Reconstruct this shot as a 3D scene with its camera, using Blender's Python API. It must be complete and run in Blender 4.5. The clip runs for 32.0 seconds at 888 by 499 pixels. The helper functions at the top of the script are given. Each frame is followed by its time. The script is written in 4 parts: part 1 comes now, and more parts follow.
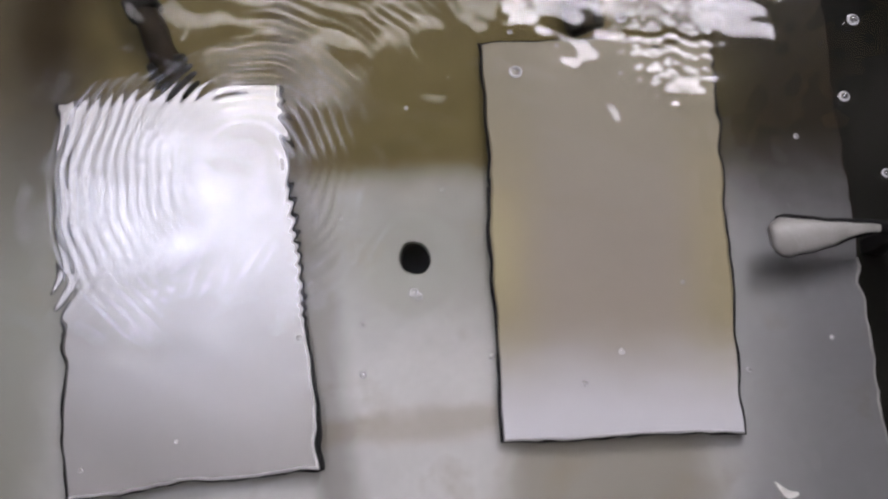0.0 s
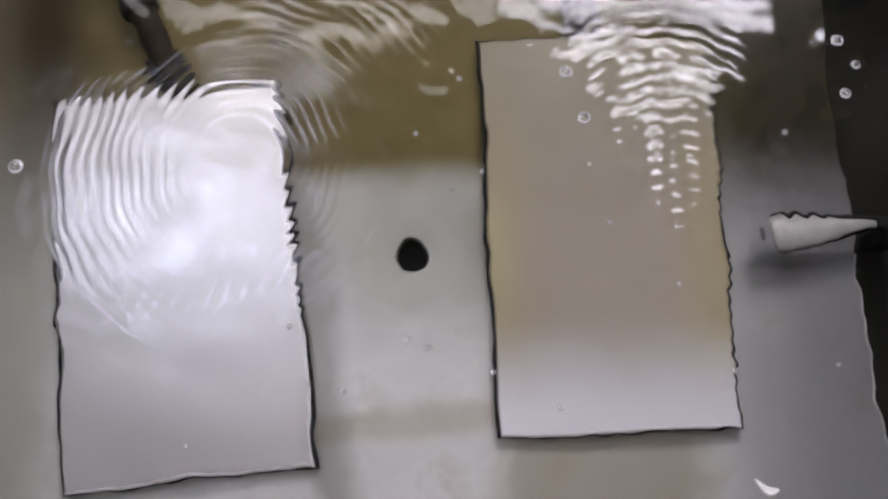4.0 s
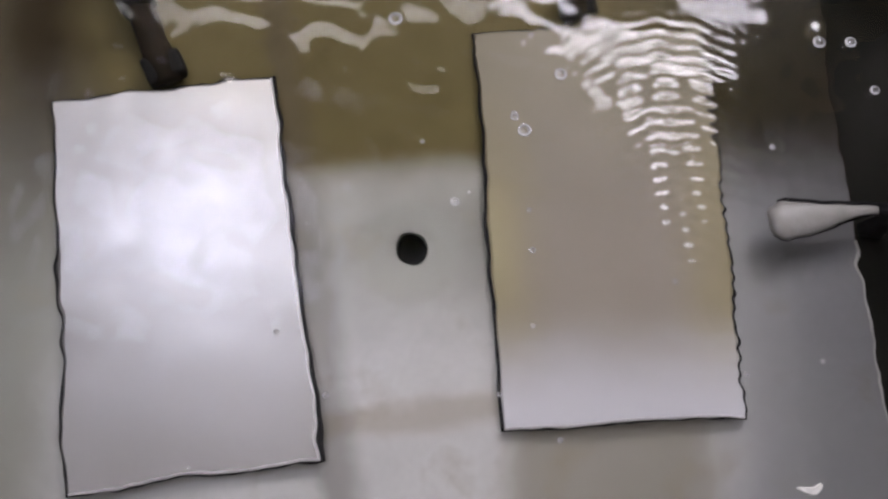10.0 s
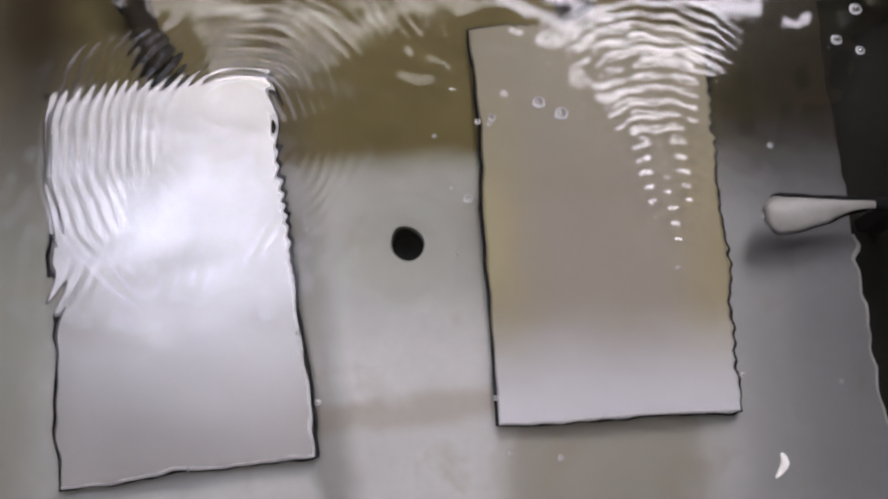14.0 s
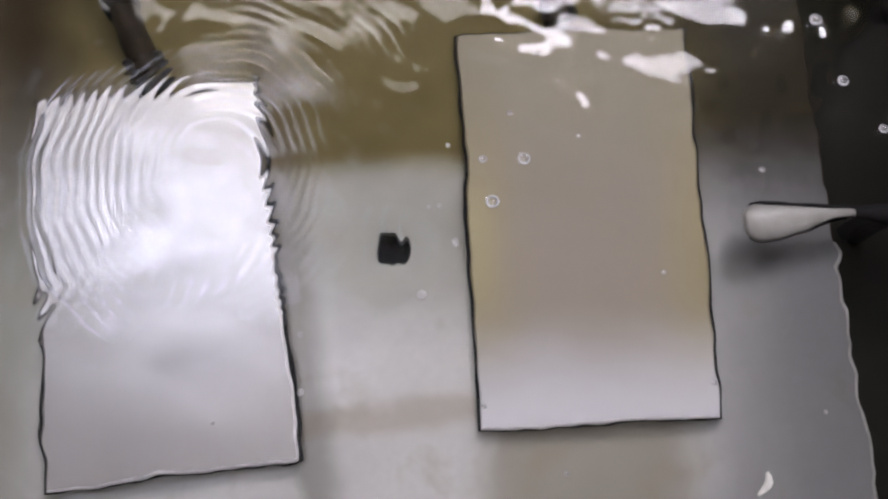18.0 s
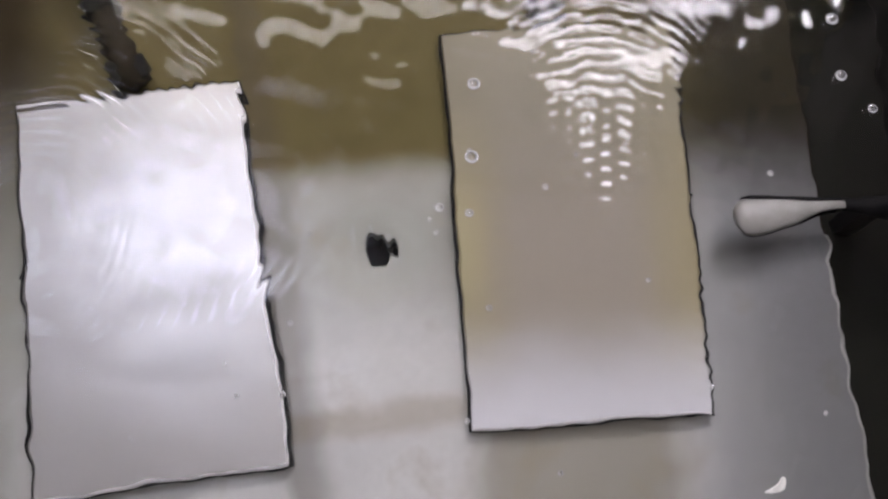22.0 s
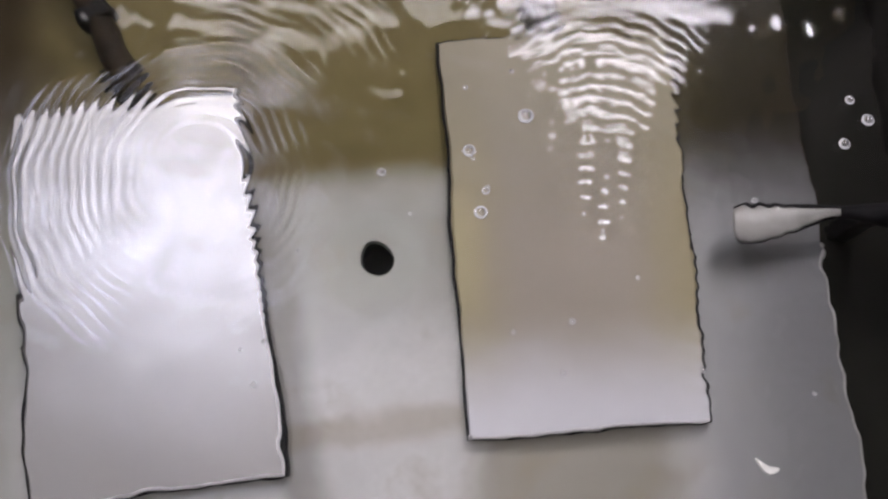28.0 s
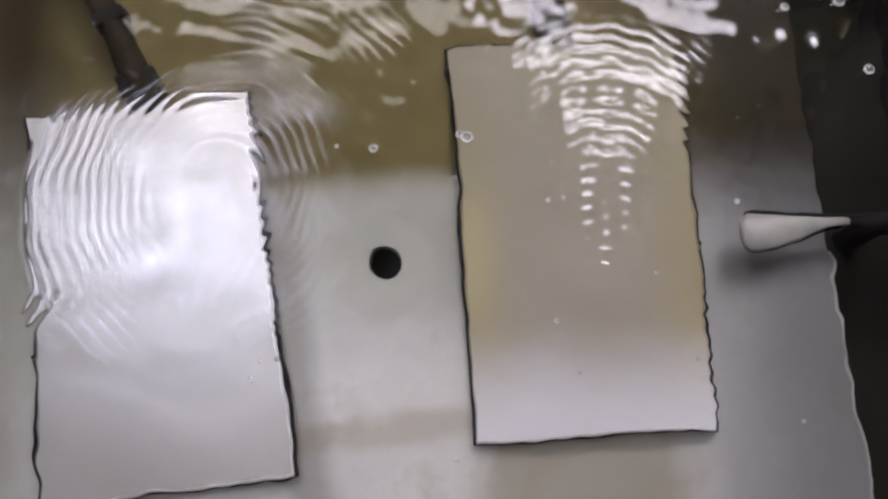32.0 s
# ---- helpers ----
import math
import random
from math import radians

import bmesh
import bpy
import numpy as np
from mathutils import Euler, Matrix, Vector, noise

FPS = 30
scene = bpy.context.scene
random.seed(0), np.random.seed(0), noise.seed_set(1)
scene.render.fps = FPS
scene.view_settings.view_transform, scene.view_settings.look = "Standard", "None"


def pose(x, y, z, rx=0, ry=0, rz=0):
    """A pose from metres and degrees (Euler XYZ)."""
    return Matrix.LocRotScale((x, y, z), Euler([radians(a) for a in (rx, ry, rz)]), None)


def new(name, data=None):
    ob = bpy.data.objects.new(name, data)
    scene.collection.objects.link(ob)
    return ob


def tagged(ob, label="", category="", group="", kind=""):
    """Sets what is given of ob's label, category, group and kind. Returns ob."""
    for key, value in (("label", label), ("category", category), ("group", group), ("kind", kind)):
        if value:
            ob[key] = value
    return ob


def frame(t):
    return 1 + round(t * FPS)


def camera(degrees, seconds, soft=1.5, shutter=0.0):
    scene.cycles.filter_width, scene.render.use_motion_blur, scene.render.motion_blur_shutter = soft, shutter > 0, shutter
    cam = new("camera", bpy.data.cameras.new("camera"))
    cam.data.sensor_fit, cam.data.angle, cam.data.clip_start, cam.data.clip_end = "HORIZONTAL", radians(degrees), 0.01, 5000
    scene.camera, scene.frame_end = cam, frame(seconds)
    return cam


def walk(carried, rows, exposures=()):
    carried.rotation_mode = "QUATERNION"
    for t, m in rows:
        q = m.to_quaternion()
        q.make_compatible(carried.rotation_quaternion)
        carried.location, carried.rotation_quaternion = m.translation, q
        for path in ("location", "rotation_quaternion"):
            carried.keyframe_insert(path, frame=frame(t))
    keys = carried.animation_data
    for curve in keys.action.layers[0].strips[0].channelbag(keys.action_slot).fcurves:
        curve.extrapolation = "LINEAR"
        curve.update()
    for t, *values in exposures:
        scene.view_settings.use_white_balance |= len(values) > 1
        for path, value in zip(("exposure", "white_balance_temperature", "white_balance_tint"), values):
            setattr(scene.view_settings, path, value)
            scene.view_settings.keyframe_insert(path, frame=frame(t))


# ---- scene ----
cam = camera(63.0, 32.0, soft=2.5)
PATH = [
    (0, -0.00248, 0.00783, 0.31215, 13.833, -0.185, 1.145),
    (0.5, -0.00243, 0.00764, 0.31377, 14.006, -0.177, 1.152),
    (1, -0.00163, 0.00615, 0.31104, 13.939, -0.181, 0.997),
    (1.5, -0.00185, 0.00532, 0.31104, 14.000, -0.141, 1.321),
    (2, -0.00116, 0.00478, 0.31041, 13.977, -0.166, 1.300),
    (2.5, -0.00161, 0.00476, 0.31268, 14.028, -0.184, 1.195),
    (3, -0.00210, 0.00481, 0.31179, 13.989, -0.144, 1.101),
    (3.5, -0.00134, 0.00499, 0.31198, 14.075, -0.144, 1.127),
    (5.5, -0.00036, 0.00484, 0.31188, 14.136, -0.174, 1.112),
    (6, -0.00021, 0.00408, 0.31120, 14.069, -0.236, 0.781),
    (6.5, 0.00019, 0.00436, 0.31120, 14.071, -0.185, 0.723),
    (7, 0.00021, 0.00511, 0.31009, 14.075, -0.151, 0.969),
    (7.5, -0.00058, 0.00621, 0.31089, 14.156, -0.080, 0.773),
    (8, -0.00050, 0.00491, 0.31044, 14.020, -0.086, 0.657),
    (8.5, -0.00045, 0.00429, 0.31033, 14.056, -0.079, 0.332),
    (9, -0.00033, 0.00358, 0.31052, 14.009, -0.065, 0.433),
    (9.5, -0.00118, 0.00340, 0.30955, 14.073, 0.031, 0.303),
    (10, -0.00127, 0.00265, 0.31017, 14.047, 0.044, 0.176),
    (10.5, 0.00017, 0.00324, 0.30907, 14.097, -0.006, 0.278),
    (11, 0.00022, 0.00388, 0.30773, 14.143, 0.032, 0.122),
    (11.5, -0.00045, 0.00372, 0.30834, 14.179, 0.039, -0.053),
    (12, -0.00078, 0.00266, 0.30820, 14.178, 0.050, -0.113),
    (12.5, -0.00036, 0.00234, 0.30889, 14.211, 0.018, -0.002),
    (13, 0.00074, 0.00028, 0.30889, 14.134, -0.017, 0.215),
    (13.5, 0.00050, -0.00023, 0.30832, 14.109, 0.029, 0.289),
    (14, 0.00073, 0.00012, 0.30862, 14.163, 0.040, 0.222),
    (14.5, 0.00240, 0.00009, 0.30936, 14.130, -0.012, 0.367),
    (16.5, 0.00785, 0.00295, 0.31182, 14.248, -0.013, 0.620),
    (17, 0.00804, 0.00247, 0.31197, 14.235, 0.004, 0.553),
    (17.5, 0.00775, 0.00246, 0.31157, 14.243, 0.029, 0.387),
    (18, 0.00771, 0.00170, 0.31189, 14.234, 0.033, 0.394),
    (18.5, 0.00796, 0.00232, 0.31146, 14.244, 0.029, 0.207),
    (19, 0.00773, 0.00228, 0.31051, 14.245, 0.043, -0.085),
    (19.5, 0.00648, 0.00219, 0.30790, 14.197, 0.124, -0.085),
    (20, 0.00861, 0.00255, 0.30692, 14.222, 0.036, -0.399),
    (20.5, 0.00935, 0.00310, 0.30634, 14.242, 0.047, -0.657),
    (21, 0.01005, 0.00293, 0.30885, 14.245, 0.054, -0.538),
    (21.5, 0.01081, 0.00413, 0.31006, 14.295, 0.010, -0.673),
    (22, 0.01134, 0.00270, 0.30963, 14.165, 0.032, -0.701),
    (22.5, 0.01351, 0.00246, 0.30804, 14.147, 0.021, -0.797),
    (23, 0.01477, 0.00293, 0.30966, 14.195, 0.006, -0.973),
    (23.5, 0.01572, 0.00311, 0.30980, 14.203, -0.026, -0.944),
    (24, 0.01531, 0.00301, 0.30959, 14.221, -0.020, -0.715),
    (24.5, 0.01445, 0.00183, 0.30870, 14.140, 0.030, -0.829),
    (25, 0.01436, 0.00190, 0.30984, 14.178, 0.059, -0.604),
    (25.5, 0.01384, 0.00340, 0.31125, 14.221, 0.062, -0.051),
    (27.5, 0.01311, 0.00418, 0.30966, 14.119, 0.050, -0.744),
    (28, 0.01288, 0.00580, 0.31039, 14.214, 0.060, -0.810),
    (28.5, 0.01216, 0.00637, 0.31028, 14.225, 0.090, -0.904),
    (29, 0.01165, 0.00520, 0.30962, 14.138, 0.113, -0.916),
    (29.5, 0.01171, 0.00541, 0.30752, 14.097, 0.105, -1.020),
    (30, 0.01128, 0.00562, 0.30778, 14.065, 0.095, -1.068),
    (30.5, 0.01079, 0.00674, 0.30959, 14.251, 0.091, -0.665),
    (31, 0.01093, 0.00684, 0.31196, 14.410, 0.052, -0.017),
    (31.5, 0.01038, 0.00617, 0.31225, 14.401, 0.080, -0.183),
    (32, 0.01009, 0.00565, 0.31217, 14.544, 0.142, -0.225),
]
walk(cam, [(t, pose(x, y, z, rx, ry, rz)) for t, x, y, z, rx, ry, rz in PATH], exposures=[(0, 0.22, 6490, 10), (2, 0.10, 6490, 10), (3, 0.09, 6490, 10), (12, 0.11, 6530, 10), (17, 0.20, 6530, 10), (22, 0.23, 6570, 10), (30, 0.25, 6575, 10), (32, 0.21, 6575, 10)])

# ---- levels, in metres ----
WATER_Z = 0.055
SHEET_Z = -0.0185
TANK_Z = -0.048
ROOM_Z = -0.060
PLATE_TOP = -0.0107
CEILING_Z = 2.74
TANK = (-0.40, 0.225, -0.24, 0.34)
SHEET_EDGE = 0.180
EDGE_LINE = (0.1823, -0.0441)
WALL_TOP = 0.13
HOLE = (-0.0167, 0.0793)
STRETCH = 1.0
EAST_TOP = 0.10


# ---- world: an enclosed room, all its light comes from the ceiling panels ----
world = bpy.data.worlds.new("world")
scene.world = world
world.use_nodes = True
world.cycles.sampling_method = "NONE"
world.node_tree.nodes["Background"].inputs[0].default_value = (0.60, 0.58, 0.55, 1)
world.node_tree.nodes["Background"].inputs[1].default_value = 0.05


# ---- materials ----
def nodes_of(name):
    m = bpy.data.materials.new(name)
    m.use_nodes = True
    return m, m.node_tree.nodes, m.node_tree.links, m.node_tree.nodes["Principled BSDF"]


def noise_node(nodes, links, scale, detail=4.0, rough=0.55, stretch=(1, 1, 1)):
    co = nodes.new("ShaderNodeTexCoord")
    mp = nodes.new("ShaderNodeMapping")
    mp.inputs["Scale"].default_value = stretch
    nz = nodes.new("ShaderNodeTexNoise")
    nz.inputs["Scale"].default_value = scale
    nz.inputs["Detail"].default_value = detail
    nz.inputs["Roughness"].default_value = rough
    links.new(co.outputs["Object"], mp.inputs[0])
    links.new(mp.outputs[0], nz.inputs["Vector"])
    return nz.outputs["Fac"]


def ramp(nodes, links, fac, stops, curve="LINEAR"):
    r = nodes.new("ShaderNodeValToRGB")
    r.color_ramp.interpolation = curve
    while len(r.color_ramp.elements) < len(stops):
        r.color_ramp.elements.new(0.5)
    for e, (p, c) in zip(r.color_ramp.elements, stops):
        e.position, e.color = p, (*c, 1)
    links.new(fac, r.inputs[0])
    return r.outputs[0]


def mixed(nodes, links, fac, a, b, blend="MIX"):
    m = nodes.new("ShaderNodeMix")
    m.data_type, m.blend_type = "RGBA", blend
    for value, sock in ((fac, m.inputs[0]), (a, m.inputs[6]), (b, m.inputs[7])):
        if isinstance(value, (int, float)):
            sock.default_value = value
        elif isinstance(value, tuple):
            sock.default_value = (*value, 1)
        else:
            links.new(value, sock)
    return m.outputs[2]


def bumped(nodes, links, bsdf, height, strength, distance):
    b = nodes.new("ShaderNodeBump")
    b.inputs["Strength"].default_value, b.inputs["Distance"].default_value = strength, distance
    links.new(height, b.inputs["Height"])
    links.new(b.outputs[0], bsdf.inputs["Normal"])


def worn(name, dark, light, rough, metal=0.0, scale=60.0, fine=900.0, relief=0.00008, stretch=(1, 1, 1), grainy=0.86, detail=5.0, shine=0.5):
    """A surface with stains at one scale and grain at another."""
    m, nodes, links, bsdf = nodes_of(name)
    big = noise_node(nodes, links, scale, detail)
    small = noise_node(nodes, links, fine, 3, 0.6, stretch)
    lo, hi = (0.32, 0.70) if detail > 2 else (0.12, 0.88)
    col = ramp(nodes, links, big, [(lo, dark), (hi, light)]) if detail > 2 else mixed(nodes, links, big, dark, light)
    grain = ramp(nodes, links, small, [(0.3, (grainy,) * 3), (0.7, (1, 1, 1))])
    links.new(mixed(nodes, links, 1.0, col, grain, "MULTIPLY"), bsdf.inputs["Base Color"])
    rr = ramp(nodes, links, big, [(lo, (rough * 0.85,) * 3), (hi, (min(1, rough * 1.15),) * 3)])
    if detail > 2:
        links.new(rr, bsdf.inputs["Roughness"])
    else:
        bsdf.inputs["Roughness"].default_value = rough
    bsdf.inputs["Metallic"].default_value = metal
    bsdf.inputs["Specular IOR Level"].default_value = shine
    if relief:
        bumped(nodes, links, bsdf, small, 0.5, relief)
    return m


def base_sheet_material():
    """Dull grey steel with rusty stains, one brown streak, and some painted sheen and shade."""
    m, nodes, links, bsdf = nodes_of("stained_steel")
    co = nodes.new("ShaderNodeTexCoord")
    sep = nodes.new("ShaderNodeSeparateXYZ")
    links.new(co.outputs["Object"], sep.inputs[0])
    wob = noise_node(nodes, links, 22, 4)

    def calc(op, a, b):
        n = nodes.new("ShaderNodeMath")
        n.operation = op
        for i, v in enumerate((a, b)):
            if isinstance(v, (int, float)):
                n.inputs[i].default_value = v
            else:
                links.new(v, n.inputs[i])
        return n.outputs[0]

    def step(value, lo, hi):
        n = nodes.new("ShaderNodeMapRange")
        n.interpolation_type = "SMOOTHSTEP"
        links.new(value, n.inputs[0])
        n.inputs[1].default_value, n.inputs[2].default_value = lo, hi
        return n.outputs[0]

    x, y = sep.outputs[0], sep.outputs[1]
    line = calc("ADD", calc("SUBTRACT", y, calc("MULTIPLY", x, 0.055)), calc("MULTIPLY", wob, 0.010))
    line = calc("ADD", line, calc("MULTIPLY", step(x, 0.085, 0.150), 0.012))
    silt = step(line, 0.110, 0.152)
    cover = ramp(nodes, links, silt, [(0.0, (0, 0, 0)), (0.58, (1, 1, 1))], "EASE")
    cover = mixed(nodes, links, step(x, 0.088, 0.128), cover, step(calc("ADD", line, calc("MULTIPLY", noise_node(nodes, links, 40, 4), 0.02)), 0.090, 0.165))
    dull = ramp(nodes, links, noise_node(nodes, links, 38, 5), [(0.25, (0.245, 0.242, 0.216)), (0.75, (0.310, 0.306, 0.278))])
    # Paler grey towards the near side puts the sheet's bright sheen into the colour.
    sheen_grey = ramp(nodes, links, noise_node(nodes, links, 26, 5), [(0.25, (0.500, 0.502, 0.485)), (0.75, (0.610, 0.610, 0.595))])
    grey = mixed(nodes, links, step(calc("ADD", y, calc("MULTIPLY", wob, 0.03)), 0.030, 0.100), sheen_grey, dull)
    # Darker grey towards the right edge: the light's falloff is put into the colour.
    grey = mixed(nodes, links, step(calc("ADD", x, calc("MULTIPLY", wob, 0.02)), 0.105, 0.150), grey, mixed(nodes, links, noise_node(nodes, links, 30, 5), (0.340, 0.341, 0.344), (0.410, 0.411, 0.415)))
    green = step(calc("ADD", calc("MULTIPLY", x, -1.0), calc("MULTIPLY", wob, 0.03)), 0.160, 0.195)
    grey = mixed(nodes, links, calc("MULTIPLY", green, 0.85), grey, (0.275, 0.275, 0.230))
    # Brownish strip beside the left plate: its soft shade mixed into the sheet colour.
    beside = calc("SUBTRACT", calc("ADD", x, calc("MULTIPLY", y, 0.1766)), -0.0502)
    beside = calc("ADD", beside, calc("MULTIPLY", noise_node(nodes, links, 70, 4), 0.008))
    edge_shade = calc("MULTIPLY", step(beside, -0.004, 0.004), calc("SUBTRACT", 1.0, step(beside, 0.007, 0.022)))
    dx, dy = calc("SUBTRACT", x, HOLE[0]), calc("SUBTRACT", y, HOLE[1])
    round_hole = calc("ADD", calc("SQRT", calc("ADD", calc("MULTIPLY", dx, dx), calc("MULTIPLY", dy, dy)), 0), calc("MULTIPLY", wob, 0.005))
    dish = calc("SUBTRACT", 1.0, step(round_hole, 0.0235, 0.0275))
    grey = mixed(nodes, links, calc("MULTIPLY", dish, 0.55), grey, (0.315, 0.318, 0.280))
    tan = calc("MULTIPLY", step(calc("ADD", x, calc("MULTIPLY", wob, 0.03)), 0.030, 0.052), calc("MULTIPLY", calc("SUBTRACT", 1.0, step(calc("ADD", y, calc("MULTIPLY", wob, 0.03)), 0.020, 0.045)), calc("SUBTRACT", 1.0, step(x, 0.098, 0.122))))
    grey = mixed(nodes, links, calc("MULTIPLY", tan, 0.8), grey, (0.265, 0.243, 0.196))
    soft_left = step(calc("ADD", line, calc("MULTIPLY", noise_node(nodes, links, 36, 4), 0.03)), 0.060, 0.215)
    cover = mixed(nodes, links, step(calc("MULTIPLY", x, -1.0), 0.145, 0.180), cover, soft_left)
    rust = ramp(nodes, links, noise_node(nodes, links, 30, 4), [(0.56, (0, 0, 0)), (0.74, (0.55, 0.55, 0.55))])
    streak_y = calc("ABSOLUTE", calc("SUBTRACT", calc("ADD", y, calc("MULTIPLY", wob, 0.016)), calc("ADD", calc("MULTIPLY", x, 0.10), 0.0175)), 0)
    band = nodes.new("ShaderNodeMath")
    band.operation = "SUBTRACT"
    band.inputs[0].default_value = 1.0
    links.new(step(streak_y, 0.002, 0.010), band.inputs[1])
    col = mixed(nodes, links, rust, grey, (0.30, 0.265, 0.20))
    col = mixed(nodes, links, calc("MULTIPLY", band.outputs[0], calc("MULTIPLY", calc("MULTIPLY", calc("SUBTRACT", 1.0, step(x, 0.018, 0.030)), step(x, -0.075, -0.050)), 0.45)), col, (0.29, 0.235, 0.155))
    # The silt colour darkens towards the right.
    thick = step(calc("ADD", x, calc("MULTIPLY", wob, 0.05)), 0.085, 0.175)
    olive = mixed(nodes, links, noise_node(nodes, links, 55, 6), (0.088, 0.071, 0.026), (0.142, 0.117, 0.050))
    olive = mixed(nodes, links, thick, olive, (0.021, 0.017, 0.0105))
    brown = step(calc("SUBTRACT", calc("MULTIPLY", wob, 0.05), x), 0.165, 0.215)
    olive = mixed(nodes, links, brown, olive, (0.030, 0.021, 0.011))
    olive = mixed(nodes, links, step(calc("SUBTRACT", calc("MULTIPLY", wob, 0.03), x), 0.205, 0.235), olive, (0.085, 0.072, 0.043))
    # Painted falloff again: a dark tone growing to the right and far side.
    film = calc("MULTIPLY", calc("MULTIPLY", step(x, 0.100, 0.170), step(calc("ADD", y, calc("MULTIPLY", wob, 0.03)), -0.250, 0.135)), 0.62)
    col = mixed(nodes, links, film, col, (0.088, 0.088, 0.094))
    col = mixed(nodes, links, cover, col, olive)
    col = mixed(nodes, links, calc("MULTIPLY", edge_shade, 0.50), col, (0.085, 0.068, 0.048))
    grain = ramp(nodes, links, noise_node(nodes, links, 300, 3), [(0.3, (0.95, 0.95, 0.95)), (0.7, (1, 1, 1))])
    links.new(mixed(nodes, links, 1.0, col, grain, "MULTIPLY"), bsdf.inputs["Base Color"])
    bsdf.inputs["Roughness"].default_value = 0.3
    links.new(ramp(nodes, links, cover, [(0.0, (0.5,) * 3), (1.0, (0.0,) * 3)]), bsdf.inputs["Metallic"])
    bsdf.inputs["Specular IOR Level"].default_value = 0.04
    return m


def tarnish_and_sheen_material():
    """Dull aluminium, yellow tarnish on its sides; brown middle and pale near end are painted reflections."""
    m, nodes, links, bsdf = nodes_of("tarnish_and_sheen_aluminium")
    co = nodes.new("ShaderNodeTexCoord")
    sep = nodes.new("ShaderNodeSeparateXYZ")
    links.new(co.outputs["Object"], sep.inputs[0])
    wob = noise_node(nodes, links, 16, 3)

    def faded(sock, amount, lo, hi):
        w = nodes.new("ShaderNodeMath")
        w.operation = "MULTIPLY_ADD"
        links.new(wob, w.inputs[0])
        w.inputs[1].default_value = amount
        links.new(sock, w.inputs[2])
        n = nodes.new("ShaderNodeMapRange")
        n.interpolation_type = "SMOOTHSTEP"
        links.new(w.outputs[0], n.inputs[0])
        n.inputs[1].default_value, n.inputs[2].default_value = lo, hi
        return n.outputs[0]

    ab = nodes.new("ShaderNodeMath")
    ab.operation = "ABSOLUTE"
    links.new(sep.outputs[0], ab.inputs[0])
    def ab_from(sock, shift):
        n = nodes.new("ShaderNodeMath")
        n.operation = "ADD"
        n.inputs[1].default_value = shift
        links.new(sock, n.inputs[0])
        m2 = nodes.new("ShaderNodeMath")
        m2.operation = "ABSOLUTE"
        links.new(n.outputs[0], m2.inputs[0])
        return m2.outputs[0]

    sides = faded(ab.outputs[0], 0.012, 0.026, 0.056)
    # Reflected tones put into the base colour: browner mid-plate, pale at the near end.
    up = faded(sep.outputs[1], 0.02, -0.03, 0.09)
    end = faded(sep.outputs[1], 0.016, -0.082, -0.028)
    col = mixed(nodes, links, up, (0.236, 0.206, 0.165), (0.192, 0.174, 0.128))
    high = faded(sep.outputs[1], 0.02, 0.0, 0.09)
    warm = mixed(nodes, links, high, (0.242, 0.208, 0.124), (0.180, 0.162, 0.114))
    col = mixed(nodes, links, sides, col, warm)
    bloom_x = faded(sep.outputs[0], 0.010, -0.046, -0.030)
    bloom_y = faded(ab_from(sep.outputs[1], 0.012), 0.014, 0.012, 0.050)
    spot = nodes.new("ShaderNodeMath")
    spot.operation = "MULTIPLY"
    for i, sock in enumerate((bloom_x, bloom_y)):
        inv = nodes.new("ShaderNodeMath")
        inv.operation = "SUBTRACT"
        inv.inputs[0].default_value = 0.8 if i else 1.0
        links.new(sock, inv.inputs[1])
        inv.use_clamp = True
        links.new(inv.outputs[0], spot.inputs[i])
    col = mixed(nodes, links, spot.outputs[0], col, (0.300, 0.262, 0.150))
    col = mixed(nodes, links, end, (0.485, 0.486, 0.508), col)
    grain = ramp(nodes, links, noise_node(nodes, links, 500, 3, 0.6, (1, 0.3, 1)), [(0.2, (0.96,) * 3), (0.8, (1, 1, 1))])
    links.new(mixed(nodes, links, 1.0, col, grain, "MULTIPLY"), bsdf.inputs["Base Color"])
    bsdf.inputs["Roughness"].default_value = 0.5
    bsdf.inputs["Metallic"].default_value = 0.15
    bsdf.inputs["Specular IOR Level"].default_value = 0.3
    return m


